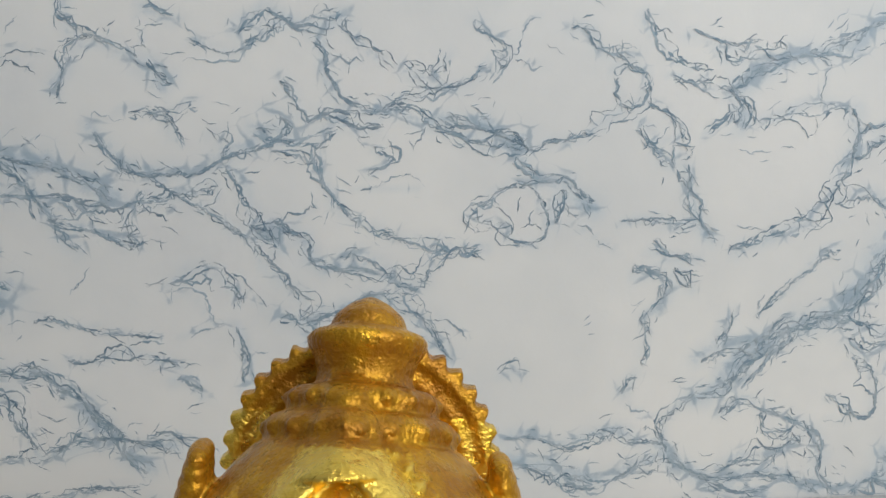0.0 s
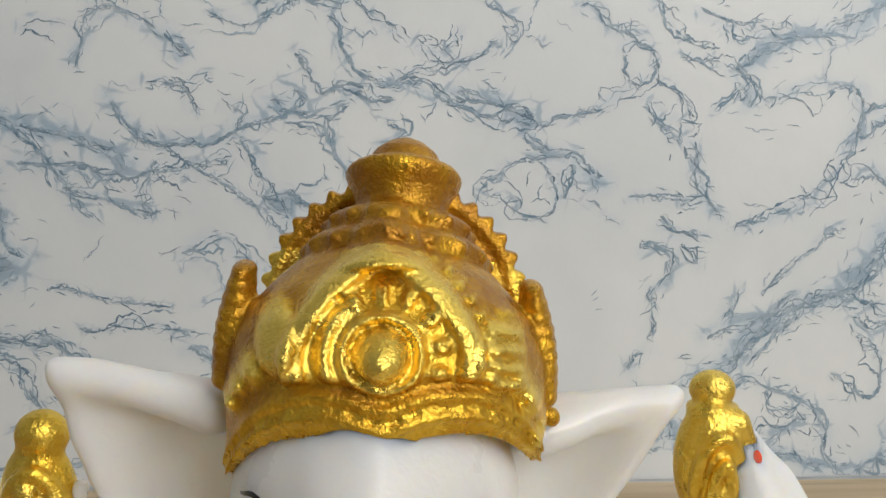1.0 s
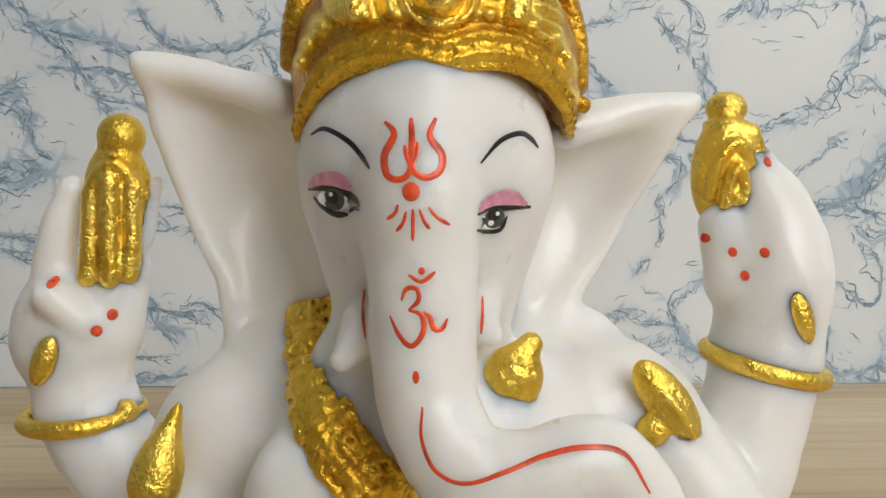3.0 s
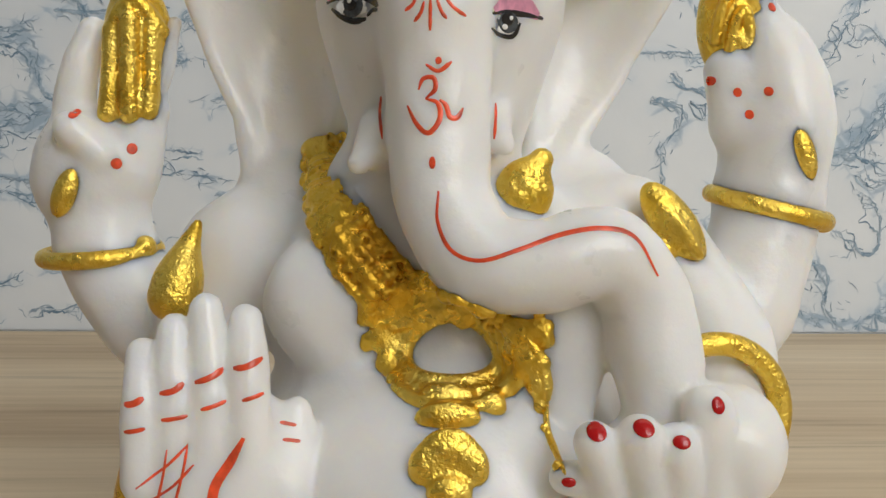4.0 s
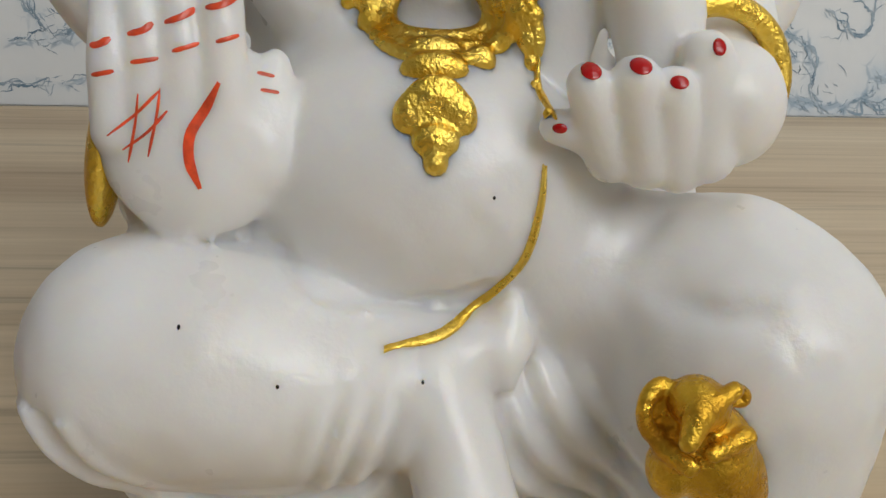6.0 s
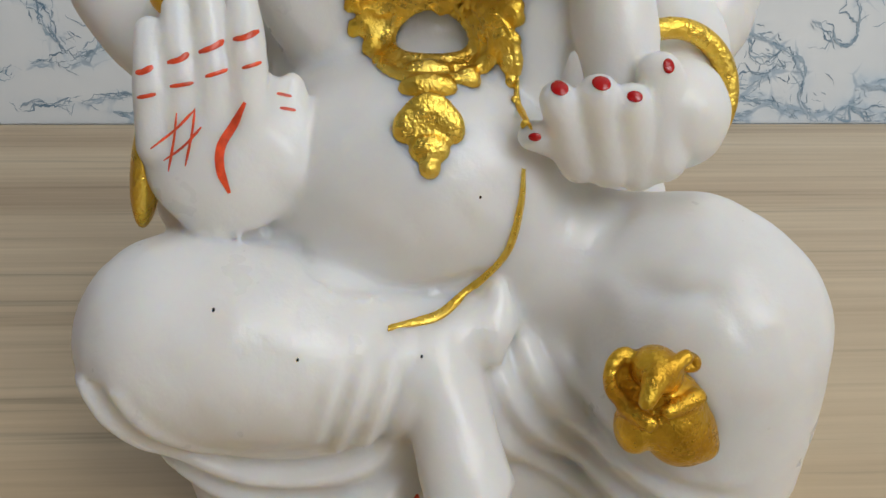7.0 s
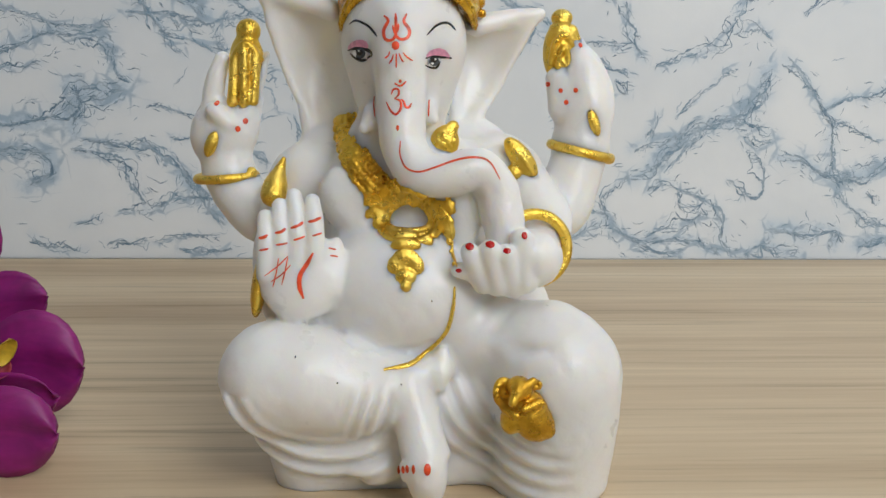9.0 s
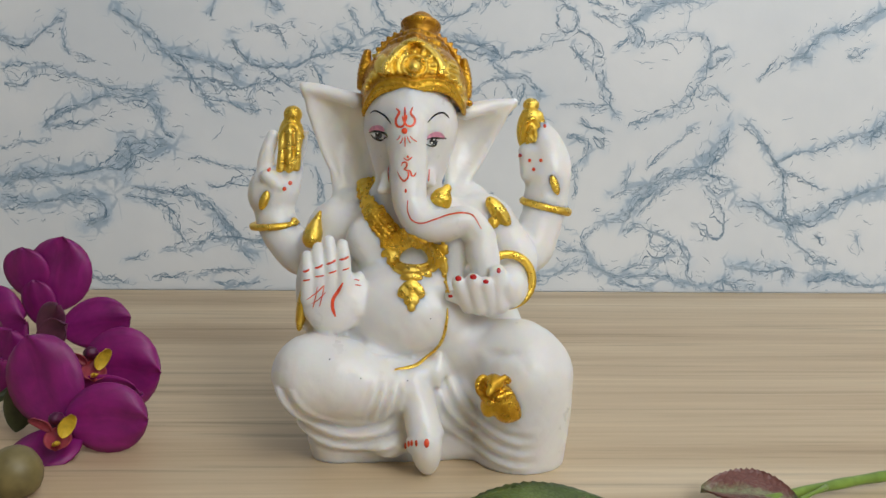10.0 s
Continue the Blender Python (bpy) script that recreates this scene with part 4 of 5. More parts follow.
    vein([(126, 241), (130, 232), (136, 223), (145, 215), (154, 211)], 2.5)
    vein([(147, 231), (159, 227), (173, 223), (184, 219), (192, 218)], 3.5)
    vein([(159, 225), (166, 218), (176, 219)], 4)
    vein([(168, 205), (176, 210), (189, 216), (200, 220), (210, 220), (221, 225), (231, 232), (238, 235)], 8)
    vein([(180, 190), (190, 191), (201, 195), (212, 196), (223, 196), (226, 191)], 4)
    vein([(209, 196), (211, 207), (213, 217)], 2)
    vein([(166, 205), (171, 199), (174, 191), (172, 186)], 6)
    vein([(156, 184), (163, 189), (171, 193)], 3)
    vein([(225, 195), (229, 186), (227, 172), (222, 161), (218, 153), (216, 148), (210, 141), (199, 138), (188, 136), (177, 133), (169, 129)], 4.5)
    vein([(229, 183), (234, 183), (242, 187)], 4)
    vein([(227, 171), (232, 172), (242, 180)], 5)
    vein([(219, 150), (226, 149), (234, 153), (245, 147)], 4)
    vein([(111, 213), (117, 216), (125, 213), (128, 208), (126, 197), (120, 195), (110, 191), (99, 184), (83, 181), (70, 177)], 3.5)
    vein([(112, 210), (114, 204), (115, 197)], 2.5)
    vein([(127, 199), (136, 194), (142, 187), (142, 177), (145, 170)], 2.5)
    vein([(123, 187), (129, 180), (134, 173), (140, 167)], 4)
    vein([(126, 177), (133, 179), (140, 181)], 2)
    vein([(144, 168), (148, 160), (150, 152), (154, 143), (160, 135)], 5)
    vein([(116, 143), (130, 144), (144, 143), (154, 143)], 3)
    vein([(28, 188), (36, 185), (49, 180), (62, 178), (71, 177)], 5)
    vein([(33, 193), (46, 189), (59, 185), (70, 183)], 7)
    vein([(65, 173), (70, 169), (78, 163), (89, 161), (94, 156), (102, 151)], 7)
    vein([(78, 162), (68, 160), (57, 157), (53, 152), (43, 146), (51, 144), (60, 142), (60, 135), (70, 134), (78, 136), (81, 144), (78, 153)], 2.5)
    vein([(89, 158), (86, 150), (85, 142)], 5)
    vein([(95, 141), (106, 135), (112, 129)], 1.8)
    vein([(139, 210), (147, 208), (155, 205), (168, 203)], 2.5)
    vein([(155, 56), (169, 58), (177, 70), (188, 78), (199, 88), (210, 92), (224, 96), (234, 106), (242, 120), (246, 128)], 9)
    vein([(140, 29), (138, 43), (147, 51), (155, 56)], 4)
    vein([(157, 73), (168, 79), (182, 83), (196, 85)], 6)
    vein([(178, 58), (186, 67), (196, 78), (213, 88), (224, 94)], 5)
    vein([(224, 94), (235, 91), (249, 85)], 6)
    vein([(230, 83), (239, 78), (250, 80)], 4)
    vein([(245, 111), (237, 106), (229, 94)], 5)
    vein([(167, 46), (178, 51), (189, 47), (204, 41), (216, 33), (219, 24), (220, 12), (229, 3), (235, 2)], 5)
    vein([(189, 46), (190, 37), (199, 34), (207, 40)], 3)
    vein([(220, 54), (229, 49), (238, 42), (244, 43), (246, 53), (240, 68), (233, 74)], 2.5)
    vein([(220, 41), (233, 39), (241, 42)], 2)
    vein([(168, 17), (182, 21), (196, 25), (207, 31)], 6)
    vein([(60, 35), (74, 36), (88, 31), (99, 34), (113, 38), (124, 33), (139, 31), (142, 26)], 6)
    vein([(62, 23), (80, 19), (91, 13), (105, 10)], 8)
    vein([(91, 13), (108, 11), (125, 18), (136, 24)], 7)
    vein([(142, 23), (156, 14), (171, 11), (188, 13), (206, 10), (220, 6)], 8)
    vein([(159, 11), (177, 4), (194, 2)], 6)
    vein([(118, 57), (121, 62), (126, 65)], 5)
    vein([(120, 52), (127, 45), (133, 46)], 2)
    vein([(128, 99), (129, 85), (129, 71)], 2.5)
    vein([(122, 119), (130, 119), (139, 113), (136, 105), (131, 99)], 5)
    vein([(130, 130), (139, 126), (152, 125)], 5)
    vein([(142, 119), (146, 114), (150, 110)], 5)
    vein([(184, 95), (192, 104), (200, 111), (208, 117), (216, 126), (224, 127)], 2.5)
    vein([(173, 98), (170, 87), (165, 81)], 4)
    vein([(57, 69), (62, 71), (68, 71)], 4)
    vein([(254, 14), (244, 8), (235, 2)], 6)
    vein([(-214, 208), (-198, 196), (-184, 184), (-170, 172)], 8)
    vein([(-296, 189), (-280, 179), (-268, 189), (-251, 202)], 6)
    vein([(-297, 164), (-281, 167), (-261, 161), (-236, 157), (-216, 151), (-195, 150), (-179, 154)], 4)
    vein([(-251, 194), (-248, 177), (-232, 172)], 3)
    vein([(-294, 156), (-282, 152), (-273, 163)], 5)
    vein([(-267, 120), (-254, 132), (-237, 139), (-224, 145), (-204, 145), (-187, 141), (-180, 121), (-172, 114)], 8)
    vein([(-262, 122), (-246, 124), (-227, 126)], 4)
    vein([(-300, 105), (-284, 111), (-267, 111)], 3)
    vein([(-302, 82), (-285, 86), (-264, 86), (-239, 89), (-210, 95), (-201, 104), (-176, 110)], 13)
    vein([(-302, 69), (-282, 65), (-257, 69), (-232, 70), (-224, 57), (-241, 48)], 11)
    vein([(-211, 72), (-194, 70), (-177, 64), (-173, 49), (-165, 36)], 6)
    vein([(-202, 78), (-177, 74), (-156, 72), (-135, 53), (-123, 40)], 6)
    vein([(-211, 112), (-205, 104), (-210, 87)], 12)
    vein([(-240, 14), (-230, 7), (-209, 5)], 4)
    vein([(-192, 7), (-179, 10), (-166, 10)], 3)
    vein([(-212, 22), (-202, 24), (-193, 25)], 3)
    vein([(-145, 6), (-128, 3), (-110, 6)], 5)
    vein([(295, 181), (307, 190), (315, 198), (332, 201), (349, 211), (361, 218)], 9)
    vein([(266, 162), (274, 170), (284, 179), (299, 181), (310, 179)], 3)
    vein([(351, 188), (334, 182), (347, 180)], 4)
    vein([(254, 132), (268, 122), (275, 113), (283, 100), (290, 92), (289, 74), (294, 59), (304, 52)], 6)
    vein([(283, 100), (300, 109), (317, 111), (338, 120), (360, 125), (368, 123)], 6)
    vein([(287, 94), (306, 87), (324, 79)], 3)
    vein([(254, 70), (271, 68), (285, 59), (299, 57), (321, 61), (338, 72), (355, 79), (372, 84)], 9)
    vein([(294, 57), (304, 39), (319, 26), (337, 22)], 6)
    vein([(252, 21), (274, 17), (297, 19), (302, 10)], 8)
    vein([(315, 8), (338, 13), (361, 6), (378, 8)], 8)
    vein([(317, 46), (322, 42), (327, 39)], 3)
    vein([(351, 48), (352, 42), (354, 35)], 3)
    vein([(248, 8), (262, 5), (275, 3)], 6)
    vein([(352, 118), (360, 125), (367, 134)], 10)
    # the pattern goes on to both sides and above
    for q in range(30):
        x, z = rng.choice((rng.uniform(-840, -370), rng.uniform(450, 800), rng.uniform(-400, 400))), rng.uniform(20, 590)
        if abs(x) < 400:
            z = rng.uniform(300, 570)
        w = rng.uniform(-0.5, 1.0)
        vein([(x, z), (x + 50 * math.cos(w), z + 50 * math.sin(w)), (x + 90 * math.cos(w + 0.5), z + 90 * math.sin(w + 0.5)), (x + 140 * math.cos(w), z + 140 * math.sin(w))], rng.uniform(3, 9))
    for q in range(110):
        x, z, w = rng.uniform(-0.4, 0.45), rng.uniform(0.004, 0.3), rng.uniform(-0.7, 0.9)
        for k in range(rng.choice((1, 1, 2, 3))):
            fleck(x + rng.gauss(0, 0.004), z + rng.gauss(0, 0.004), w + rng.gauss(0, 0.3), rng.uniform(0.003, 0.012), rng.uniform(0.0003, 0.0006))
    X, Z = np.meshgrid(xs, zs, indexing="ij")
    verts = np.stack([X, np.full(X.shape, WALL_Y), Z], -1).reshape(-1, 3)
    i, j = np.meshgrid(np.arange(nx - 1), np.arange(nz - 1), indexing="ij")
    a = (i * nz + j).ravel()
    quads = np.stack([a, a + nz, a + nz + 1, a + 1], 1)
    me = bpy.data.meshes.new("wall_north")
    me.from_pydata(verts.tolist(), [], quads.tolist())
    me.attributes.new("band", "FLOAT", "POINT").data.foreach_set("value", band.ravel().astype(np.float32))
    bm = bmesh.new()
    bm.from_mesh(me)
    box(bm, (-1.6, WALL_Y + 0.001, -0.76), (1.6, WALL_Y + 0.12, 1.76))
    for f in bm.faces:
        f.material_index = 0
    made = [bm.verts.new((x, WALL_Y - 0.00015 - 0.00002 * (i // 2 % 7), z)) for i, (x, z) in enumerate(ink)]
    for f in flats:
        bm.faces.new([made[i] for i in f]).material_index = 1
    bm.to_mesh(me)
    bm.free()
    me.materials.append(WALL_PAPER)
    me.materials.append(VEIN_INK)
    return tagged(new("wall_north", me), "white marbled wall covering with broken blue-grey veins", "wall", kind="structure")


marbled_wall()


def slab(name, low, high, mat, label, category, holes=()):
    """A wall or floor block; holes: boxes cut through by building round them."""
    bm = bmesh.new()
    if holes:
        (hl, hh), axis = holes, 0 if high[0] - low[0] > high[1] - low[1] else 1
        for a, b, c, d in ((low[axis], hl[0], low[2], high[2]), (hh[0], high[axis], low[2], high[2]), (hl[0], hh[0], low[2], hl[1]), (hl[0], hh[0], hh[1], high[2])):
            l, h = list(low), list(high)
            l[axis], h[axis], l[2], h[2] = a, b, c, d
            box(bm, l, h)
    else:
        box(bm, low, high)
    return tagged(part(name, bm, mat), label, category, kind="structure")


slab("floor", (-1.6, -1.4, -0.86), (1.6, WALL_Y + 0.12, -0.76), FLOOR_PAINT, "plain grey floor of the room", "floor")
# unseen ceiling, its opening made for the added overhead lamp
bm = bmesh.new()
for x0, x1, y0, y1 in ((-1.6, 0.25, -1.4, WALL_Y + 0.12), (1.15, 1.6, -1.4, WALL_Y + 0.12), (0.25, 1.15, -1.4, -1.15), (0.25, 1.15, -0.35, WALL_Y + 0.12)):
    box(bm, (x0, y0, 1.76), (x1, y1, 1.86))
tagged(part("ceiling", bm, PLASTER), "plain grey ceiling out of view, with an opening for an added light", "ceiling", kind="structure")
slab("wall_south", (-1.6, -1.4, -0.76), (1.6, -1.3, 1.76), PLASTER, "plain grey wall out of view, with an opening for light", "wall", ((0.32, 0.6), (1.42, 1.65)))
# unseen wall, opened only for the added side fill
slab("wall_west", (-1.6, -1.3, -0.76), (-1.5, WALL_Y, 1.76), PLASTER, "plain grey wall out of view, with an opening for light", "wall", ((-1.0, 0.6), (-0.2, 1.6)))
slab("wall_east", (1.5, -1.3, -0.76), (1.6, WALL_Y, 1.76), PLASTER, "plain grey wall, out of view", "wall")


def table():
    root = tagged(new("table"), "pale oak-veneered table with fine horizontal grain", "table")
    bm = bmesh.new()
    box(bm, (-0.80, -0.46, -0.028), (0.80, WALL_Y - 0.0015, 0.0), 0.002)
    part("tabletop", bm, WOOD, root)
    for x in (-0.76, 0.70):
        for y in (-0.42, 0.27):
            bm = bmesh.new()
            box(bm, (x, y, -0.76), (x + 0.06, y + 0.06, -0.028), 0.003)
            part("leg", bm, WOOD, root)


table()


def seated_statue():
    """One mesh: resin body, gilding and painted marks."""
    verts, faces, mats, gold_tones, count = [], [], [], [], 0
    slots = [RESIN, GILT, RED_PAINT, BLACK_PAINT, PINK_PAINT, IRIS_PAINT, EYE_PAINT, NAIL_PAINT]
    WHITE, GOLD, RED, BLACK, PINK, IRIS, EYEWHITE, NAIL = range(8)

    def add(v, q, mat, brush=0.8):
        nonlocal count
        gold_tones.append(np.broadcast_to(brush, len(v)))
        verts.append(np.asarray(v, float))
        faces.append(np.asarray(q, np.int64) + count)
        mats.append(np.full(len(q), mat))
        count += len(v)

    body = white_body()
    add(*body.skin(), WHITE)
    crown = gold_crown()
    skin = crown.skin()
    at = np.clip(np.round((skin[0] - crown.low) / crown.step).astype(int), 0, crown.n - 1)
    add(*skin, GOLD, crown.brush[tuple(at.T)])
    skin = gold_trim(body).skin()
    # darker amber round the strap
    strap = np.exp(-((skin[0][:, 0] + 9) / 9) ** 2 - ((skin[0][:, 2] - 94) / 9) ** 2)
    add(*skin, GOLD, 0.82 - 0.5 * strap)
    add(*gold_mouse().skin(), GOLD, 0.42)

    def stroke(kind, points, wide):
        """A paint stroke lying on the body, tapered at both ends."""
        line = smooth_line(points, 7)
        way = np.gradient(line, axis=0)
        way /= np.linalg.norm(way, axis=1)[:, None] + 1e-9
        side = np.stack([way[:, 1], -way[:, 0]], 1)
        n, rows = len(line), []
        deep = [body.front(*p) for p in line]
        known = [v for v in deep if v is not None]
        deep = np.array([known[0] if v is None else v for v in deep])
        deep = np.convolve(np.pad(deep, 4, mode="edge"), np.ones(9) / 9, "valid")
        thick = 1.0 if kind == GOLD else 0.07
        for i in range(n):
            u = i / (n - 1)
            w = wide * 0.5 * (0.45 + 0.55 * min(1, 4.5 * u, 5.5 * (1 - u))) * (1 + 0.1 * math.sin(5 * u + len(points)))
            for s in (-1, -0.6, 0, 0.6, 1):
                x, z = line[i] + side[i] * w * s
                y = body.front(x, z)
                if kind == GOLD:
                    y = deep[i] if y is None else min(y, deep[i])
                y = deep[i] if y is None else y
                y = min(max(y, deep[i] - 2.5), deep[i] + 2.5)
                rows.append((x, y + 0.02 - thick * (1 - s * s) - 0.05, z))
        q = [(i * 5 + j, i * 5 + j + 1, i * 5 + j + 6, i * 5 + j + 5) for i in range(n - 1) for j in range(4)]
        add(rows, q, kind)

    def spot(kind, cx, cz, rx, rz, lift=0.10):
        """A dab of paint."""
        rows = []
        for r in (0.0, 0.5, 0.85, 1.0, 1.04):
            for k in range(16):
                w = 2 * math.pi * k / 16
                x, z = cx + rx * r * math.cos(w), cz + rz * r * math.sin(w)
                y = body.front(x, z)
                mid = body.front(cx, cz)
                y = mid if y is None else min(max(y, mid - 2.0), mid + 2.0)
                rows.append((x, y + 0.03 - (lift * (1 - 0.15 * r ** 4) if r <= 1 else 0), z))
        q = [(i * 16 + k, (i + 1) * 16 + k, (i + 1) * 16 + (k + 1) % 16, i * 16 + (k + 1) % 16) for i in range(4) for k in range(16)]
        add(rows, q, kind)

    stroke(RED, [(-0.1, 138.6), (-0.0, 135.7), (-0.1, 132.2)], 0.88)
    stroke(RED, [(-3.4, 138.1), (-2.2, 136.6), (-3.4, 134.0), (-3.1, 131.7), (-1.7, 131.1), (-0.4, 131.9), (-0.2, 133.8)], 0.88)
    stroke(RED, [(3.0, 138.6), (2.2, 136.4), (3.7, 134.1), (3.4, 132.2), (1.8, 131.4), (0.3, 132.1), (0.0, 133.8)], 0.88)
    spot(RED, -0.1, 129.7, 1.07, 1.14)
    stroke(RED, [(-1.7, 128.1), (-2.1, 127.0), (-3.1, 126.2)], 0.47)
    stroke(RED, [(-0.7, 127.3), (-1.1, 125.9), (-1.9, 124.8)], 0.47)
    stroke(RED, [(0.1, 127.6), (0.1, 123.7)], 0.47)
    stroke(RED, [(0.9, 127.6), (1.5, 126.1), (2.2, 125.2)], 0.47)
    stroke(RED, [(2.0, 127.8), (3.1, 126.6), (4.7, 125.6)], 0.47)
    spot(RED, 1.2, 120.0, 0.41, 0.47)
    stroke(RED, [(-0.4, 119.5), (1.2, 118.7), (2.9, 119.9)], 0.54)
    stroke(RED, [(-1.3, 116.3), (-0.7, 117.7), (0.6, 117.8), (0.8, 116.4), (-0.4, 115.2)], 0.55)
    stroke(RED, [(-0.4, 115.2), (1.2, 114.6), (1.4, 112.6), (0.0, 110.9), (-1.5, 112.0), (-2.7, 114.3)], 0.62)
    stroke(RED, [(1.4, 115.1), (2.2, 114.4), (2.7, 113.0), (3.7, 112.9), (4.4, 114.1)], 0.62)
    spot(RED, 0.5, 107.2, 0.41, 0.76)
    stroke(RED, [(-6.3, 115.6), (-6.4, 113.3), (-6.0, 109.8)], 0.45)
    stroke(RED, [(9.6, 114.9), (9.5, 112.6), (9.4, 109.9)], 0.45)
    stroke(BLACK, [(-13.8, 136.1), (-11.6, 137.0), (-8.4, 135.6), (-6.5, 133.8), (-5.3, 132.2)], 0.65)
    stroke(BLACK, [(8.8, 132.9), (11.6, 135.7), (14.4, 136.6), (16.1, 135.9), (17.3, 134.6)], 0.66)
    stroke(PINK, [(-14.0, 128.9), (-12.2, 130.2), (-9.9, 130.4), (-8.0, 129.3)], 1.93)
    stroke(PINK, [(8.7, 126.8), (10.6, 127.8), (12.7, 128.1), (15.5, 126.8)], 2.17)
    spot(EYEWHITE, -10.0, 127.7, 2.50, 1.25, 0.07)
    spot(EYEWHITE, 10.6, 125.2, 1.95, 1.08, 0.07)
    spot(IRIS, -10.3, 127.7, 1.55, 1.48, 0.18)
    spot(IRIS, 10.9, 125.6, 1.45, 1.37, 0.18)
    spot(BLACK, -10.6, 128.0, 0.96, 0.96, 0.30)
    spot(BLACK, 10.8, 126.1, 0.94, 0.94, 0.30)
    spot(EYEWHITE, -10.7, 128.4, 0.30, 0.30, 0.42)
    spot(EYEWHITE, 10.4, 125.0, 0.43, 0.36, 0.42)
    spot(EYEWHITE, 11.3, 126.2, 0.29, 0.29, 0.42)
    stroke(BLACK, [(-14.2, 128.6), (-11.9, 129.1), (-9.2, 128.9), (-7.5, 128.2), (-6.7, 127.2)], 0.9)
    stroke(BLACK, [(-13.4, 127.7), (-11.8, 126.4), (-10.1, 125.7), (-8.3, 125.9)], 0.78)
    stroke(BLACK, [(-8.2, 126.2), (-7.4, 126.9), (-6.7, 126.8)], 0.58)
    stroke(BLACK, [(8.4, 126.4), (10.2, 127.0), (12.5, 126.9), (14.3, 126.9), (16.3, 126.6)], 0.8)
    stroke(BLACK, [(8.3, 124.5), (9.7, 123.9), (11.7, 123.9), (12.7, 125.7)], 0.6)
    stroke(RED, [(-0.9, 135.3), (-0.7, 134.1), (-0.2, 132.9)], 0.61)
    stroke(RED, [(0.7, 135.7), (0.6, 134.3), (0.0, 132.9)], 0.61)
    stroke(RED, [(1.3, 103.7), (1.2, 99.9), (2.9, 96.5), (6.4, 95.5), (11.2, 96.9), (16.9, 98.8), (21.9, 99.5), (26.0, 98.3), (29.1, 93.4)], 0.57)
    stroke(RED, [(-38.2, 76.5), (-37.0, 76.7), (-35.6, 77.4)], 0.84)
    stroke(RED, [(-33.7, 77.9), (-31.8, 78.4), (-30.7, 79.2)], 0.83)
    stroke(RED, [(-29.3, 79.3), (-27.1, 80.1), (-25.8, 80.9)], 0.83)
    stroke(RED, [(-24.5, 81.1), (-22.8, 81.4), (-20.9, 82.2)], 0.82)
    stroke(RED, [(-38.1, 73.1), (-35.3, 73.7)], 0.61)
    stroke(RED, [(-33.4, 74.7), (-30.1, 75.2)], 0.60)
    stroke(RED, [(-28.4, 76.1), (-25.3, 77.0)], 0.60)
    stroke(RED, [(-23.2, 77.3), (-20.6, 78.0)], 0.59)
    stroke(RED, [(-32.6, 71.1), (-33.3, 67.1), (-34.4, 62.7)], 0.38)
    stroke(RED, [(-30.1, 71.7), (-30.7, 68.0), (-31.8, 63.6)], 0.37)
    stroke(RED, [(-36.6, 66.0), (-33.0, 68.7), (-30.0, 71.6)], 0.38)
    stroke(RED, [(-35.0, 64.2), (-31.8, 66.5), (-29.3, 69.1)], 0.38)
    stroke(RED, [(-23.0, 72.6), (-24.7, 69.5), (-26.6, 66.4), (-26.8, 63.2), (-25.7, 59.8)], 1.19)
    stroke(RED, [(-19.0, 73.2), (-16.9, 72.7)], 0.45)
    stroke(RED, [(-18.5, 71.3), (-16.3, 70.8)], 0.45)
    spot(NAIL, 20.3, 75.7, 1.18, 0.83, 0.30)
    spot(NAIL, 25.8, 76.5, 1.25, 0.83, 0.30)
    spot(NAIL, 30.5, 74.7, 1.06, 0.71, 0.30)
    spot(NAIL, 35.5, 78.5, 0.80, 0.94, 0.30)
    spot(NAIL, 17.5, 68.6, 0.86, 0.57, 0.30)
    spot(RED, -47.6, 106.8, 0.79, 0.89)
    spot(RED, -49.8, 104.4, 0.79, 0.89)
    spot(RED, -56.0, 112.4, 0.66, 0.76)
    spot(RED, -44.5, 113.4, 0.66, 0.76)
    spot(RED, 48.3, 119.2, 0.66, 0.75)
    spot(RED, 52.0, 117.3, 0.65, 0.75)
    spot(RED, 53.6, 113.7, 0.65, 0.75)
    spot(RED, 56.4, 117.5, 0.65, 0.75)
    spot(RED, 58.6, 131.6, 0.67, 0.77)
    stroke(GOLD, [(16.7, 63.3), (16.4, 58.2), (14.9, 50.9), (11.8, 46.1), (8.8, 43.6), (5.1, 41.6), (1.0, 40.9), (-3.2, 40.8)], 1.27)
    stroke(GOLD, [(13.4, 84.2), (15.4, 80.3), (16.3, 75.5)], 2.21)
    stroke(GOLD, [(16.3, 75.5), (16.2, 73.6), (16.3, 71.6), (17.0, 69.7)], 0.89)
    spot(RED, 1.1, 9.9, 0.50, 1.34)
    spot(RED, 2.2, 14.8, 0.48, 1.28)
    spot(RED, 3.3, 15.3, 0.48, 1.27)
    spot(RED, 5.0, 15.7, 0.47, 1.27)
    spot(RED, 8.8, 16.1, 0.95, 1.58)
    spot(BLACK, 10.2, 59.6, 0.19, 0.23)
    spot(BLACK, 1.7, 36.8, 0.19, 0.24)
    spot(BLACK, -15.7, 39.2, 0.19, 0.24)
    spot(BLACK, -27.1, 46.0, 0.19, 0.24)
    v, q, m = np.concatenate(verts) / 1000, np.concatenate(faces), np.concatenate(mats)
    me = bpy.data.meshes.new("statue")
    me.vertices.add(len(v))
    me.vertices.foreach_set("co", v.astype(np.float32).ravel())
    me.loops.add(q.size)
    me.loops.foreach_set("vertex_index", q.astype(np.int32).ravel())
    me.polygons.add(len(q))
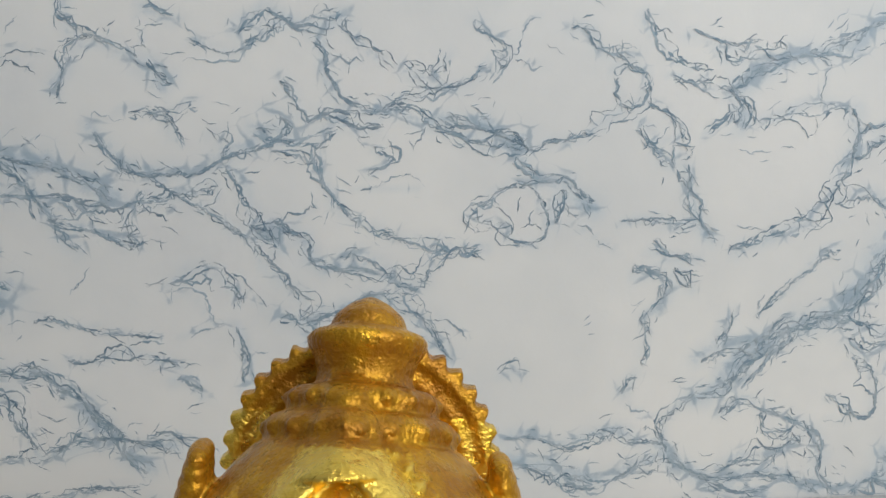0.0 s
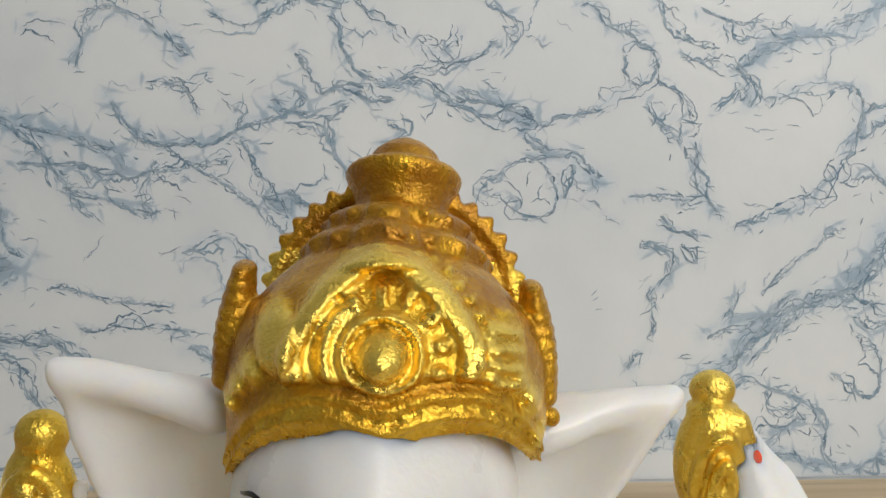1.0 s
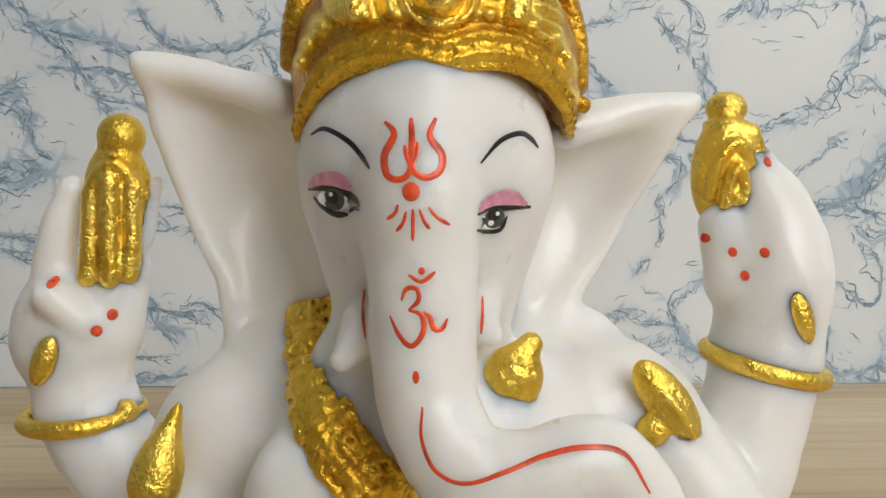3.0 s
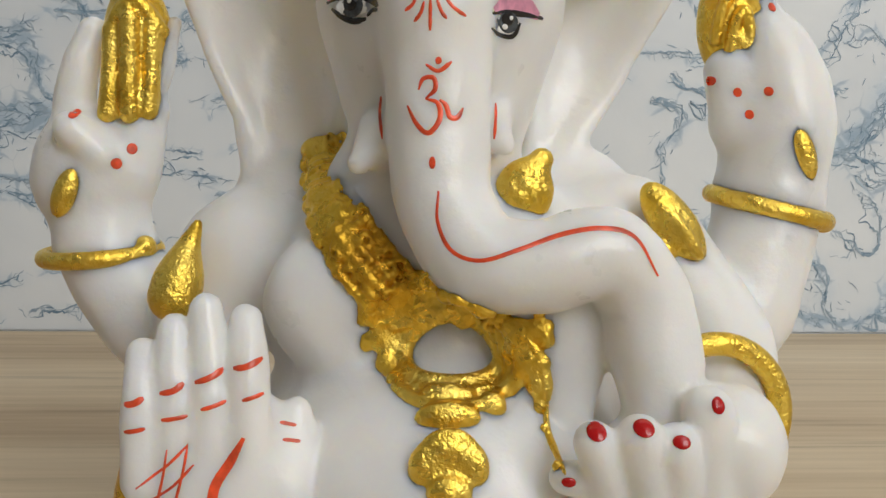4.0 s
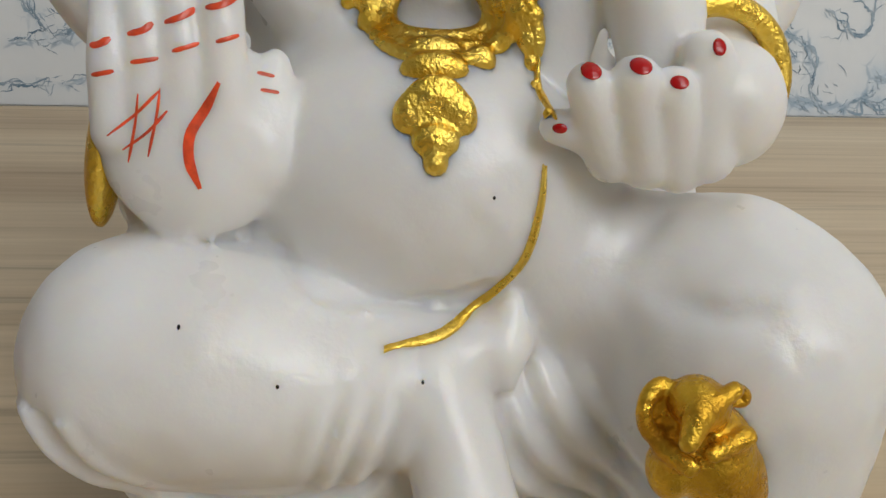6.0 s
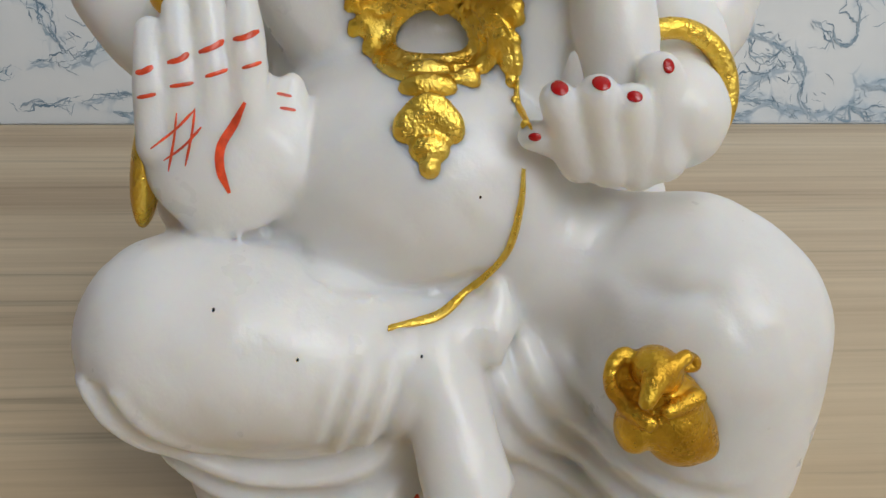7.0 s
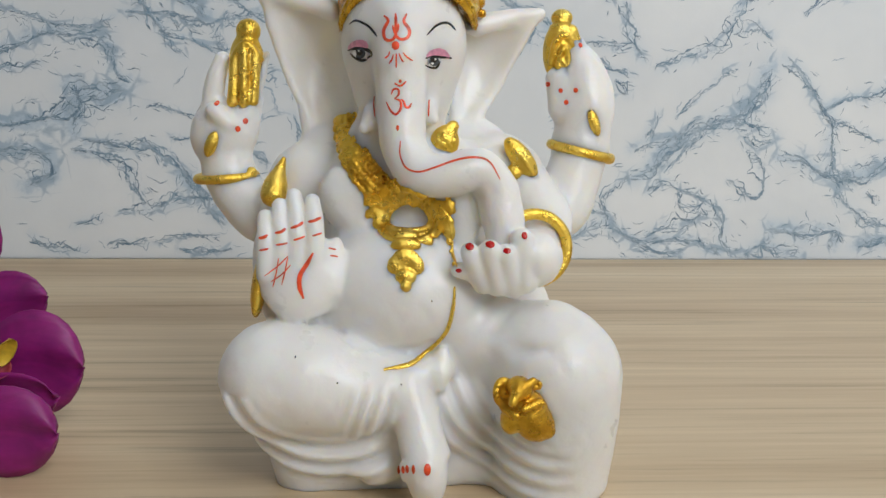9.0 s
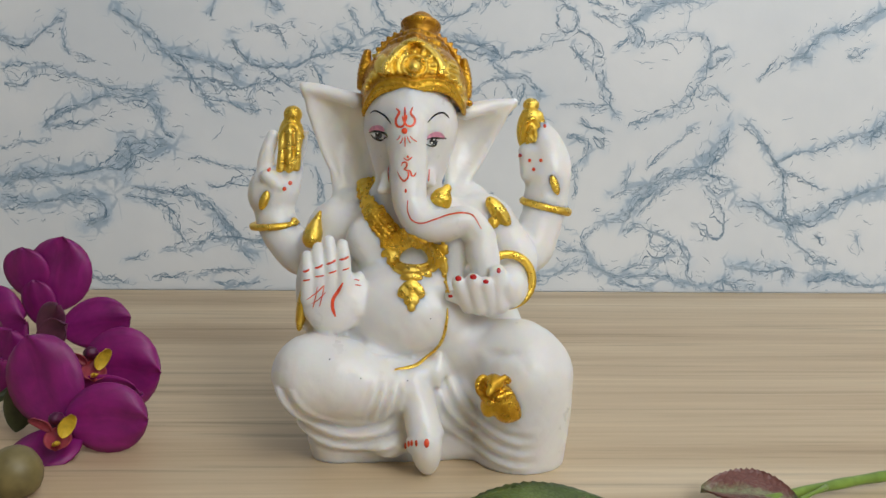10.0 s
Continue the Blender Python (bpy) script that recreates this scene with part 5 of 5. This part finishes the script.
    me.polygons.foreach_set("loop_start", np.arange(0, q.size, 4, dtype=np.int32))
    for s in slots:
        me.materials.append(s)
    me.update(calc_edges=True)
    me.polygons.foreach_set("material_index", m.astype(np.int32))
    me.polygons.foreach_set("use_smooth", np.ones(len(q), bool))
    me.attributes.new("brush", "FLOAT", "POINT").data.foreach_set("value", np.concatenate(gold_tones).astype(np.float32))
    return tagged(new("statue", me), "white resin elephant-headed seated statue with gilded crown and red painted marks", "statue")


seated_statue()


# ---- flowers and leaves on the table ----
def petal(length, width, bend, cup, point=0.0, ruffle=0.0, seed=0):
    """A petal from its base at the origin along +z, its face to -y, with a little thickness."""
    bm = bmesh.new()
    nu, nv, grid, rng = 12, 10, [], random.Random(seed)
    ph = rng.uniform(0, 6)
    for layer in (0, 1):
        rows = []
        for i in range(nu + 1):
            u = 0.5 - 0.5 * math.cos(math.pi * i / nu)
            e = abs(2 * u ** (1.2 - 0.35 * point) - 1)
            w = width * 0.5 * max(0.0, 1 - e ** (2.15 - 0.4 * point)) ** (0.5 + 0.3 * point) * (0.97 + 0.04 * math.sin(3 * u + ph))
            w = max(w, width * 0.04)
            row = []
            for j in range(nv + 1):
                s = 2 * j / nv - 1
                y = -bend * length * u * u + cup * width * s * s * (0.3 + 0.7 * u) + ruffle * width * math.sin(6 * s + ph) * u + 0.012 * width * math.exp(-(s / 0.12) ** 2)
                row.append(bm.verts.new((w * s, y + (0.0007 if layer else 0), length * (u - 0.03 * s * s * u))))
            rows.append(row)
        grid.append(rows)
    for i in range(nu):
        for j in range(nv):
            for layer in (0, 1):
                r = grid[layer]
                f = (r[i][j], r[i][j + 1], r[i + 1][j + 1], r[i + 1][j])
                bm.faces.new(f if layer == 0 else f[::-1])
    for i in range(nu):
        for j, flip in ((0, False), (nv, True)):
            f = (grid[0][i][j], grid[0][i + 1][j], grid[1][i + 1][j], grid[1][i][j])
            bm.faces.new(f[::-1] if flip else f)
    for j in range(nv):
        for i, flip in ((0, True), (nu, False)):
            f = (grid[0][i][j], grid[0][i][j + 1], grid[1][i][j + 1], grid[1][i][j])
            bm.faces.new(f[::-1] if flip else f)
    return bm


def tube(points, radius, sides=10, tip=0.5):
    line = smooth_line(points, 8)
    bm = bmesh.new()
    rings = []
    for i, p in enumerate(line):
        d = Vector(line[min(i + 1, len(line) - 1)] - line[max(i - 1, 0)]).normalized()
        a = d.cross(Vector((0.1, 0.2, 1))).normalized()
        b = d.cross(a)
        r = radius * (1 - (1 - tip) * i / (len(line) - 1)) * (1 + 0.08 * math.sin(i * 1.7))
        rings.append([bm.verts.new(Vector(p) + (a * math.cos(2 * math.pi * k / sides) + b * math.sin(2 * math.pi * k / sides)) * r) for k in range(sides)])
    for u, v in zip(rings[:-1], rings[1:]):
        for k in range(sides):
            bm.faces.new((u[k], u[(k + 1) % sides], v[(k + 1) % sides], v[k]))
    bm.faces.new(rings[0][::-1])
    bm.faces.new(rings[-1])
    return bm


def blob(c, r, seed=0, bumps=0.08):
    bm = bmesh.new()
    bmesh.ops.create_icosphere(bm, subdivisions=3, radius=1.0)
    for v in bm.verts:
        k = 1 + bumps * noise.noise(v.co * 1.6 + Vector((seed, 0, 0)))
        v.co = Vector((v.co.x * r[0] * k + c[0], v.co.y * r[1] * k + c[1], v.co.z * r[2] * k + c[2]))
    return bm


def orchid():
    root = tagged(new("orchid_spray"), "magenta artificial orchid spray lying on the table", "flower")
    root.location = (-0.16, 0.05, 0.0)
    part("stem", tube([(-0.10, -0.03, 0.004), (-0.045, -0.012, 0.006), (-0.015, 0.006, 0.012), (-0.03, 0.04, 0.034), (-0.055, 0.07, 0.05)], 0.0026), DARK_STEM, root, "dark green stem", True)
    part("bud", blob((0.0225, -0.085, 0.0090), (0.0105, 0.009, 0.0096), 3), BUD, root, "olive-brown bud", True)

    def blossom(centre, petals, lip=None, seed=0):
        """centre: mm. petals: base, tip (mm), width in mm, bend, cup, dusky back. lip: facing of the lip."""
        heart = part("blossom", blob((0, 0.001, 0), (0.0036, 0.0034, 0.0036), seed), ORCHID_DUSK, root, "", True)
        c = Vector(centre) * 0.001
        heart.location = c - root.location
        for k, (base, tip, width, bend, cup, dusk) in enumerate(petals):
            base, tip = Vector(base) * 0.001, Vector(tip) * 0.001
            up = (tip - base).normalized()
            back = Vector((0.12, 1.0, 0.0)) - up * up.dot(Vector((0.12, 1.0, 0.0)))
            back.normalize()
            turn = Matrix((up.cross(back) * -1, back, up)).transposed().to_4x4()
            ob = part("petal", petal((tip - base).length, width * 0.00132, bend, cup, 0.3 if dusk else 0.06, 0.03, seed * 7 + k), ORCHID_DUSK if dusk else ORCHID, heart, "dusky back of a petal" if dusk else "", True)
            ob.matrix_local = Matrix.Translation(base - c) @ turn
        if lip:
            at = Vector(lip).to_track_quat("-Y", "Z").to_matrix().to_4x4()

            def set_in(name, bm, mat, label, m):
                part(name, bm, mat, heart, label, True).matrix_local = at @ m

            set_in("lip", petal(0.0100, 0.0105, 0.85, -0.42, 0.3, 0.12, seed), LIP, "pink and dark red lip", pose(0.001, -0.003, 0, 0, 185, 0))
            set_in("lip_lobe", petal(0.0095, 0.0065, 0.5, -0.4, 0.05, 0.04, seed + 2), YELLOW, "yellow lip lobe", pose(0.0022, -0.0075, -0.005, 8, 8, 25))
            set_in("lip_lobe", petal(0.0075, 0.005, 0.7, -0.45, 0.05, 0.04, seed + 3), LIP, "dark red lip lobe", pose(-0.002, -0.006, -0.002, 15, -22, -45))
            set_in("lip_tip", petal(0.0065, 0.0035, 0.9, -0.2, 0.7, 0.05, seed + 4), YELLOW, "yellow tip of the lip", pose(0.0, -0.008, -0.006, 40, 165, 0))
            set_in("column", blob((0, -0.005, 0.0028), (0.0031, 0.0056, 0.0027), seed + 5, 0.15), ORCHID_DEEP, "dark purple column", pose(0, 0, 0))
        return heart

    blossom((-136, 5, 12), [((-139, 13, 8), (-151, 13, 46.5), 26, -0.05, 0.10, 0), ((-134, 5, 14.8), (-100.5, 5, 15.2), 22.5, 0.04, 0.10, 0), ((-141, 17, 9), (-143, -8, 1.2), 25, -0.1, 0.05, 0),
                            ((-150, 36, 14), (-111, 38, 15.5), 16, 0.05, -0.10, 0)], (0.22, -0.85, 0.35), 1)
    blossom((-136, 46, 28), [((-142, 48, 24), (-106, 48, 22.5), 28.5, 0.05, 0.08, 0), ((-156, 66, 36), (-124, 66, 43), 18, 0.0, 0.08, 0), ((-142, 52, 24), (-134, 50, 7), 18, 0.05, 0.08, 0)], (0.35, -0.85, 0.3), 2)
    blossom((-168, 92, 44), [((-168, 90, 40), (-161, 90, 76.5), 24.5, 0.04, 0.08, 0), ((-179, 92, 46), (-180, 88, 71.5), 17, 0.05, 0.10, 0), ((-172, 90, 32), (-175, 86, 56), 13, 0.0, 0.1, 0)], None, 3)
    blossom((-190, 80, 36), [((-199, 80, 34), (-175.5, 78, 39), 27, 0.08, 0.10, 0), ((-185, 72, 20), (-178, 68, 36), 16, 0.05, 0.1, 0), ((-196, 60, 6), (-176, 52, 27), 20, 0.05, 0.1, 0)], None, 4)
    blossom((-158, 62, 40), [((-164, 62, 35), (-151, 58, 51.5), 10.5, 0.25, 0.18, 1), ((-163, 58, 33), (-146, 54, 43.5), 10, 0.2, -0.15, 1)], None, 6)
    part("leaf", petal(0.030, 0.014, 0.1, 0.1, 0.4, 0.02, 21), DARK_STEM, root, "dark green leaf", True).matrix_local = Matrix.Translation(Vector((-0.163, 0.03, 0.001)) - root.location) @ pose(0, 0, 0, 12, 12, 20)


orchid()


def rose_leaf(length, width, seed):
    """A serrated leaf along +x, folded a little at its midrib."""
    bm = bmesh.new()
    n, m, layers, rng = 34, 8, [], random.Random(seed)
    for layer in (0, 1):
        rows = []
        for i in range(n + 1):
            u = i / n
            w = width * 0.5 * max(0.01, math.sin(math.pi * u ** 0.85)) ** 0.8 * (1 + 0.07 * (1 if i % 2 else -1) * rng.uniform(0.3, 1))
            rows.append([bm.verts.new((length * u, w * (2 * j / m - 1), 0.10 * width * abs(2 * j / m - 1) + 0.07 * length * math.sin(math.pi * u) + 0.012 * width * math.sin(9 * u + j) - (0.0006 if layer else 0))) for j in range(m + 1)])
        layers.append(rows)
    for i in range(n):
        for j in range(m):
            for k, r in enumerate(layers):
                f = (r[i][j], r[i + 1][j], r[i + 1][j + 1], r[i][j + 1])
                bm.faces.new(f if k == 0 else f[::-1])
        for j in (0, m):
            bm.faces.new((layers[0][i][j], layers[0][i + 1][j], layers[1][i + 1][j], layers[1][i][j]))
    return bm


def rose_stem():
    root = tagged(new("rose_stem"), "cut rose stem with green and reddish leaves on the table", "plant")
    root.location = (0.12, -0.05, 0.0)
    part("stem", tube([(0.24, 0.085, 0.003), (0.13, 0.043, 0.0035), (0.058, 0.021, 0.004), (0.020, 0.006, 0.004), (-0.03, -0.016, 0.004), (-0.10, -0.03, 0.004)], 0.0021, 10, 0.8), GREEN_STEM, root, "", True)
    part("twig", tube([(0.034, 0.012, 0.004), (0.028, 0.004, 0.006), (0.016, -0.002, 0.004)], 0.0011), GREEN_STEM, root, "", True)
    a = part("leaf", rose_leaf(0.033, 0.024, 4), RED_LEAF, root, "dark reddish serrated leaf", True)
    a.matrix_local = pose(0.018, -0.001, 0.003, -12, -3, 168)
    b = part("leaf", rose_leaf(0.056, 0.025, 7), GREEN_LEAF, root, "green serrated leaf", True)
    b.matrix_local = pose(-0.103, -0.013, 0.002, 3, -1, 10)
    d = part("leaf", rose_leaf(0.022, 0.013, 12), RED_LEAF, root, "dark reddish serrated leaf", True)
    d.matrix_local = pose(-0.078, -0.004, 0.0035, 0, -4, 8)
    c = part("leaf", rose_leaf(0.018, 0.010, 9), RED_LEAF, root, "dark reddish serrated leaf", True)
    c.matrix_local = pose(-0.100, -0.022, 0.003, 0, -10, 125)


rose_stem()
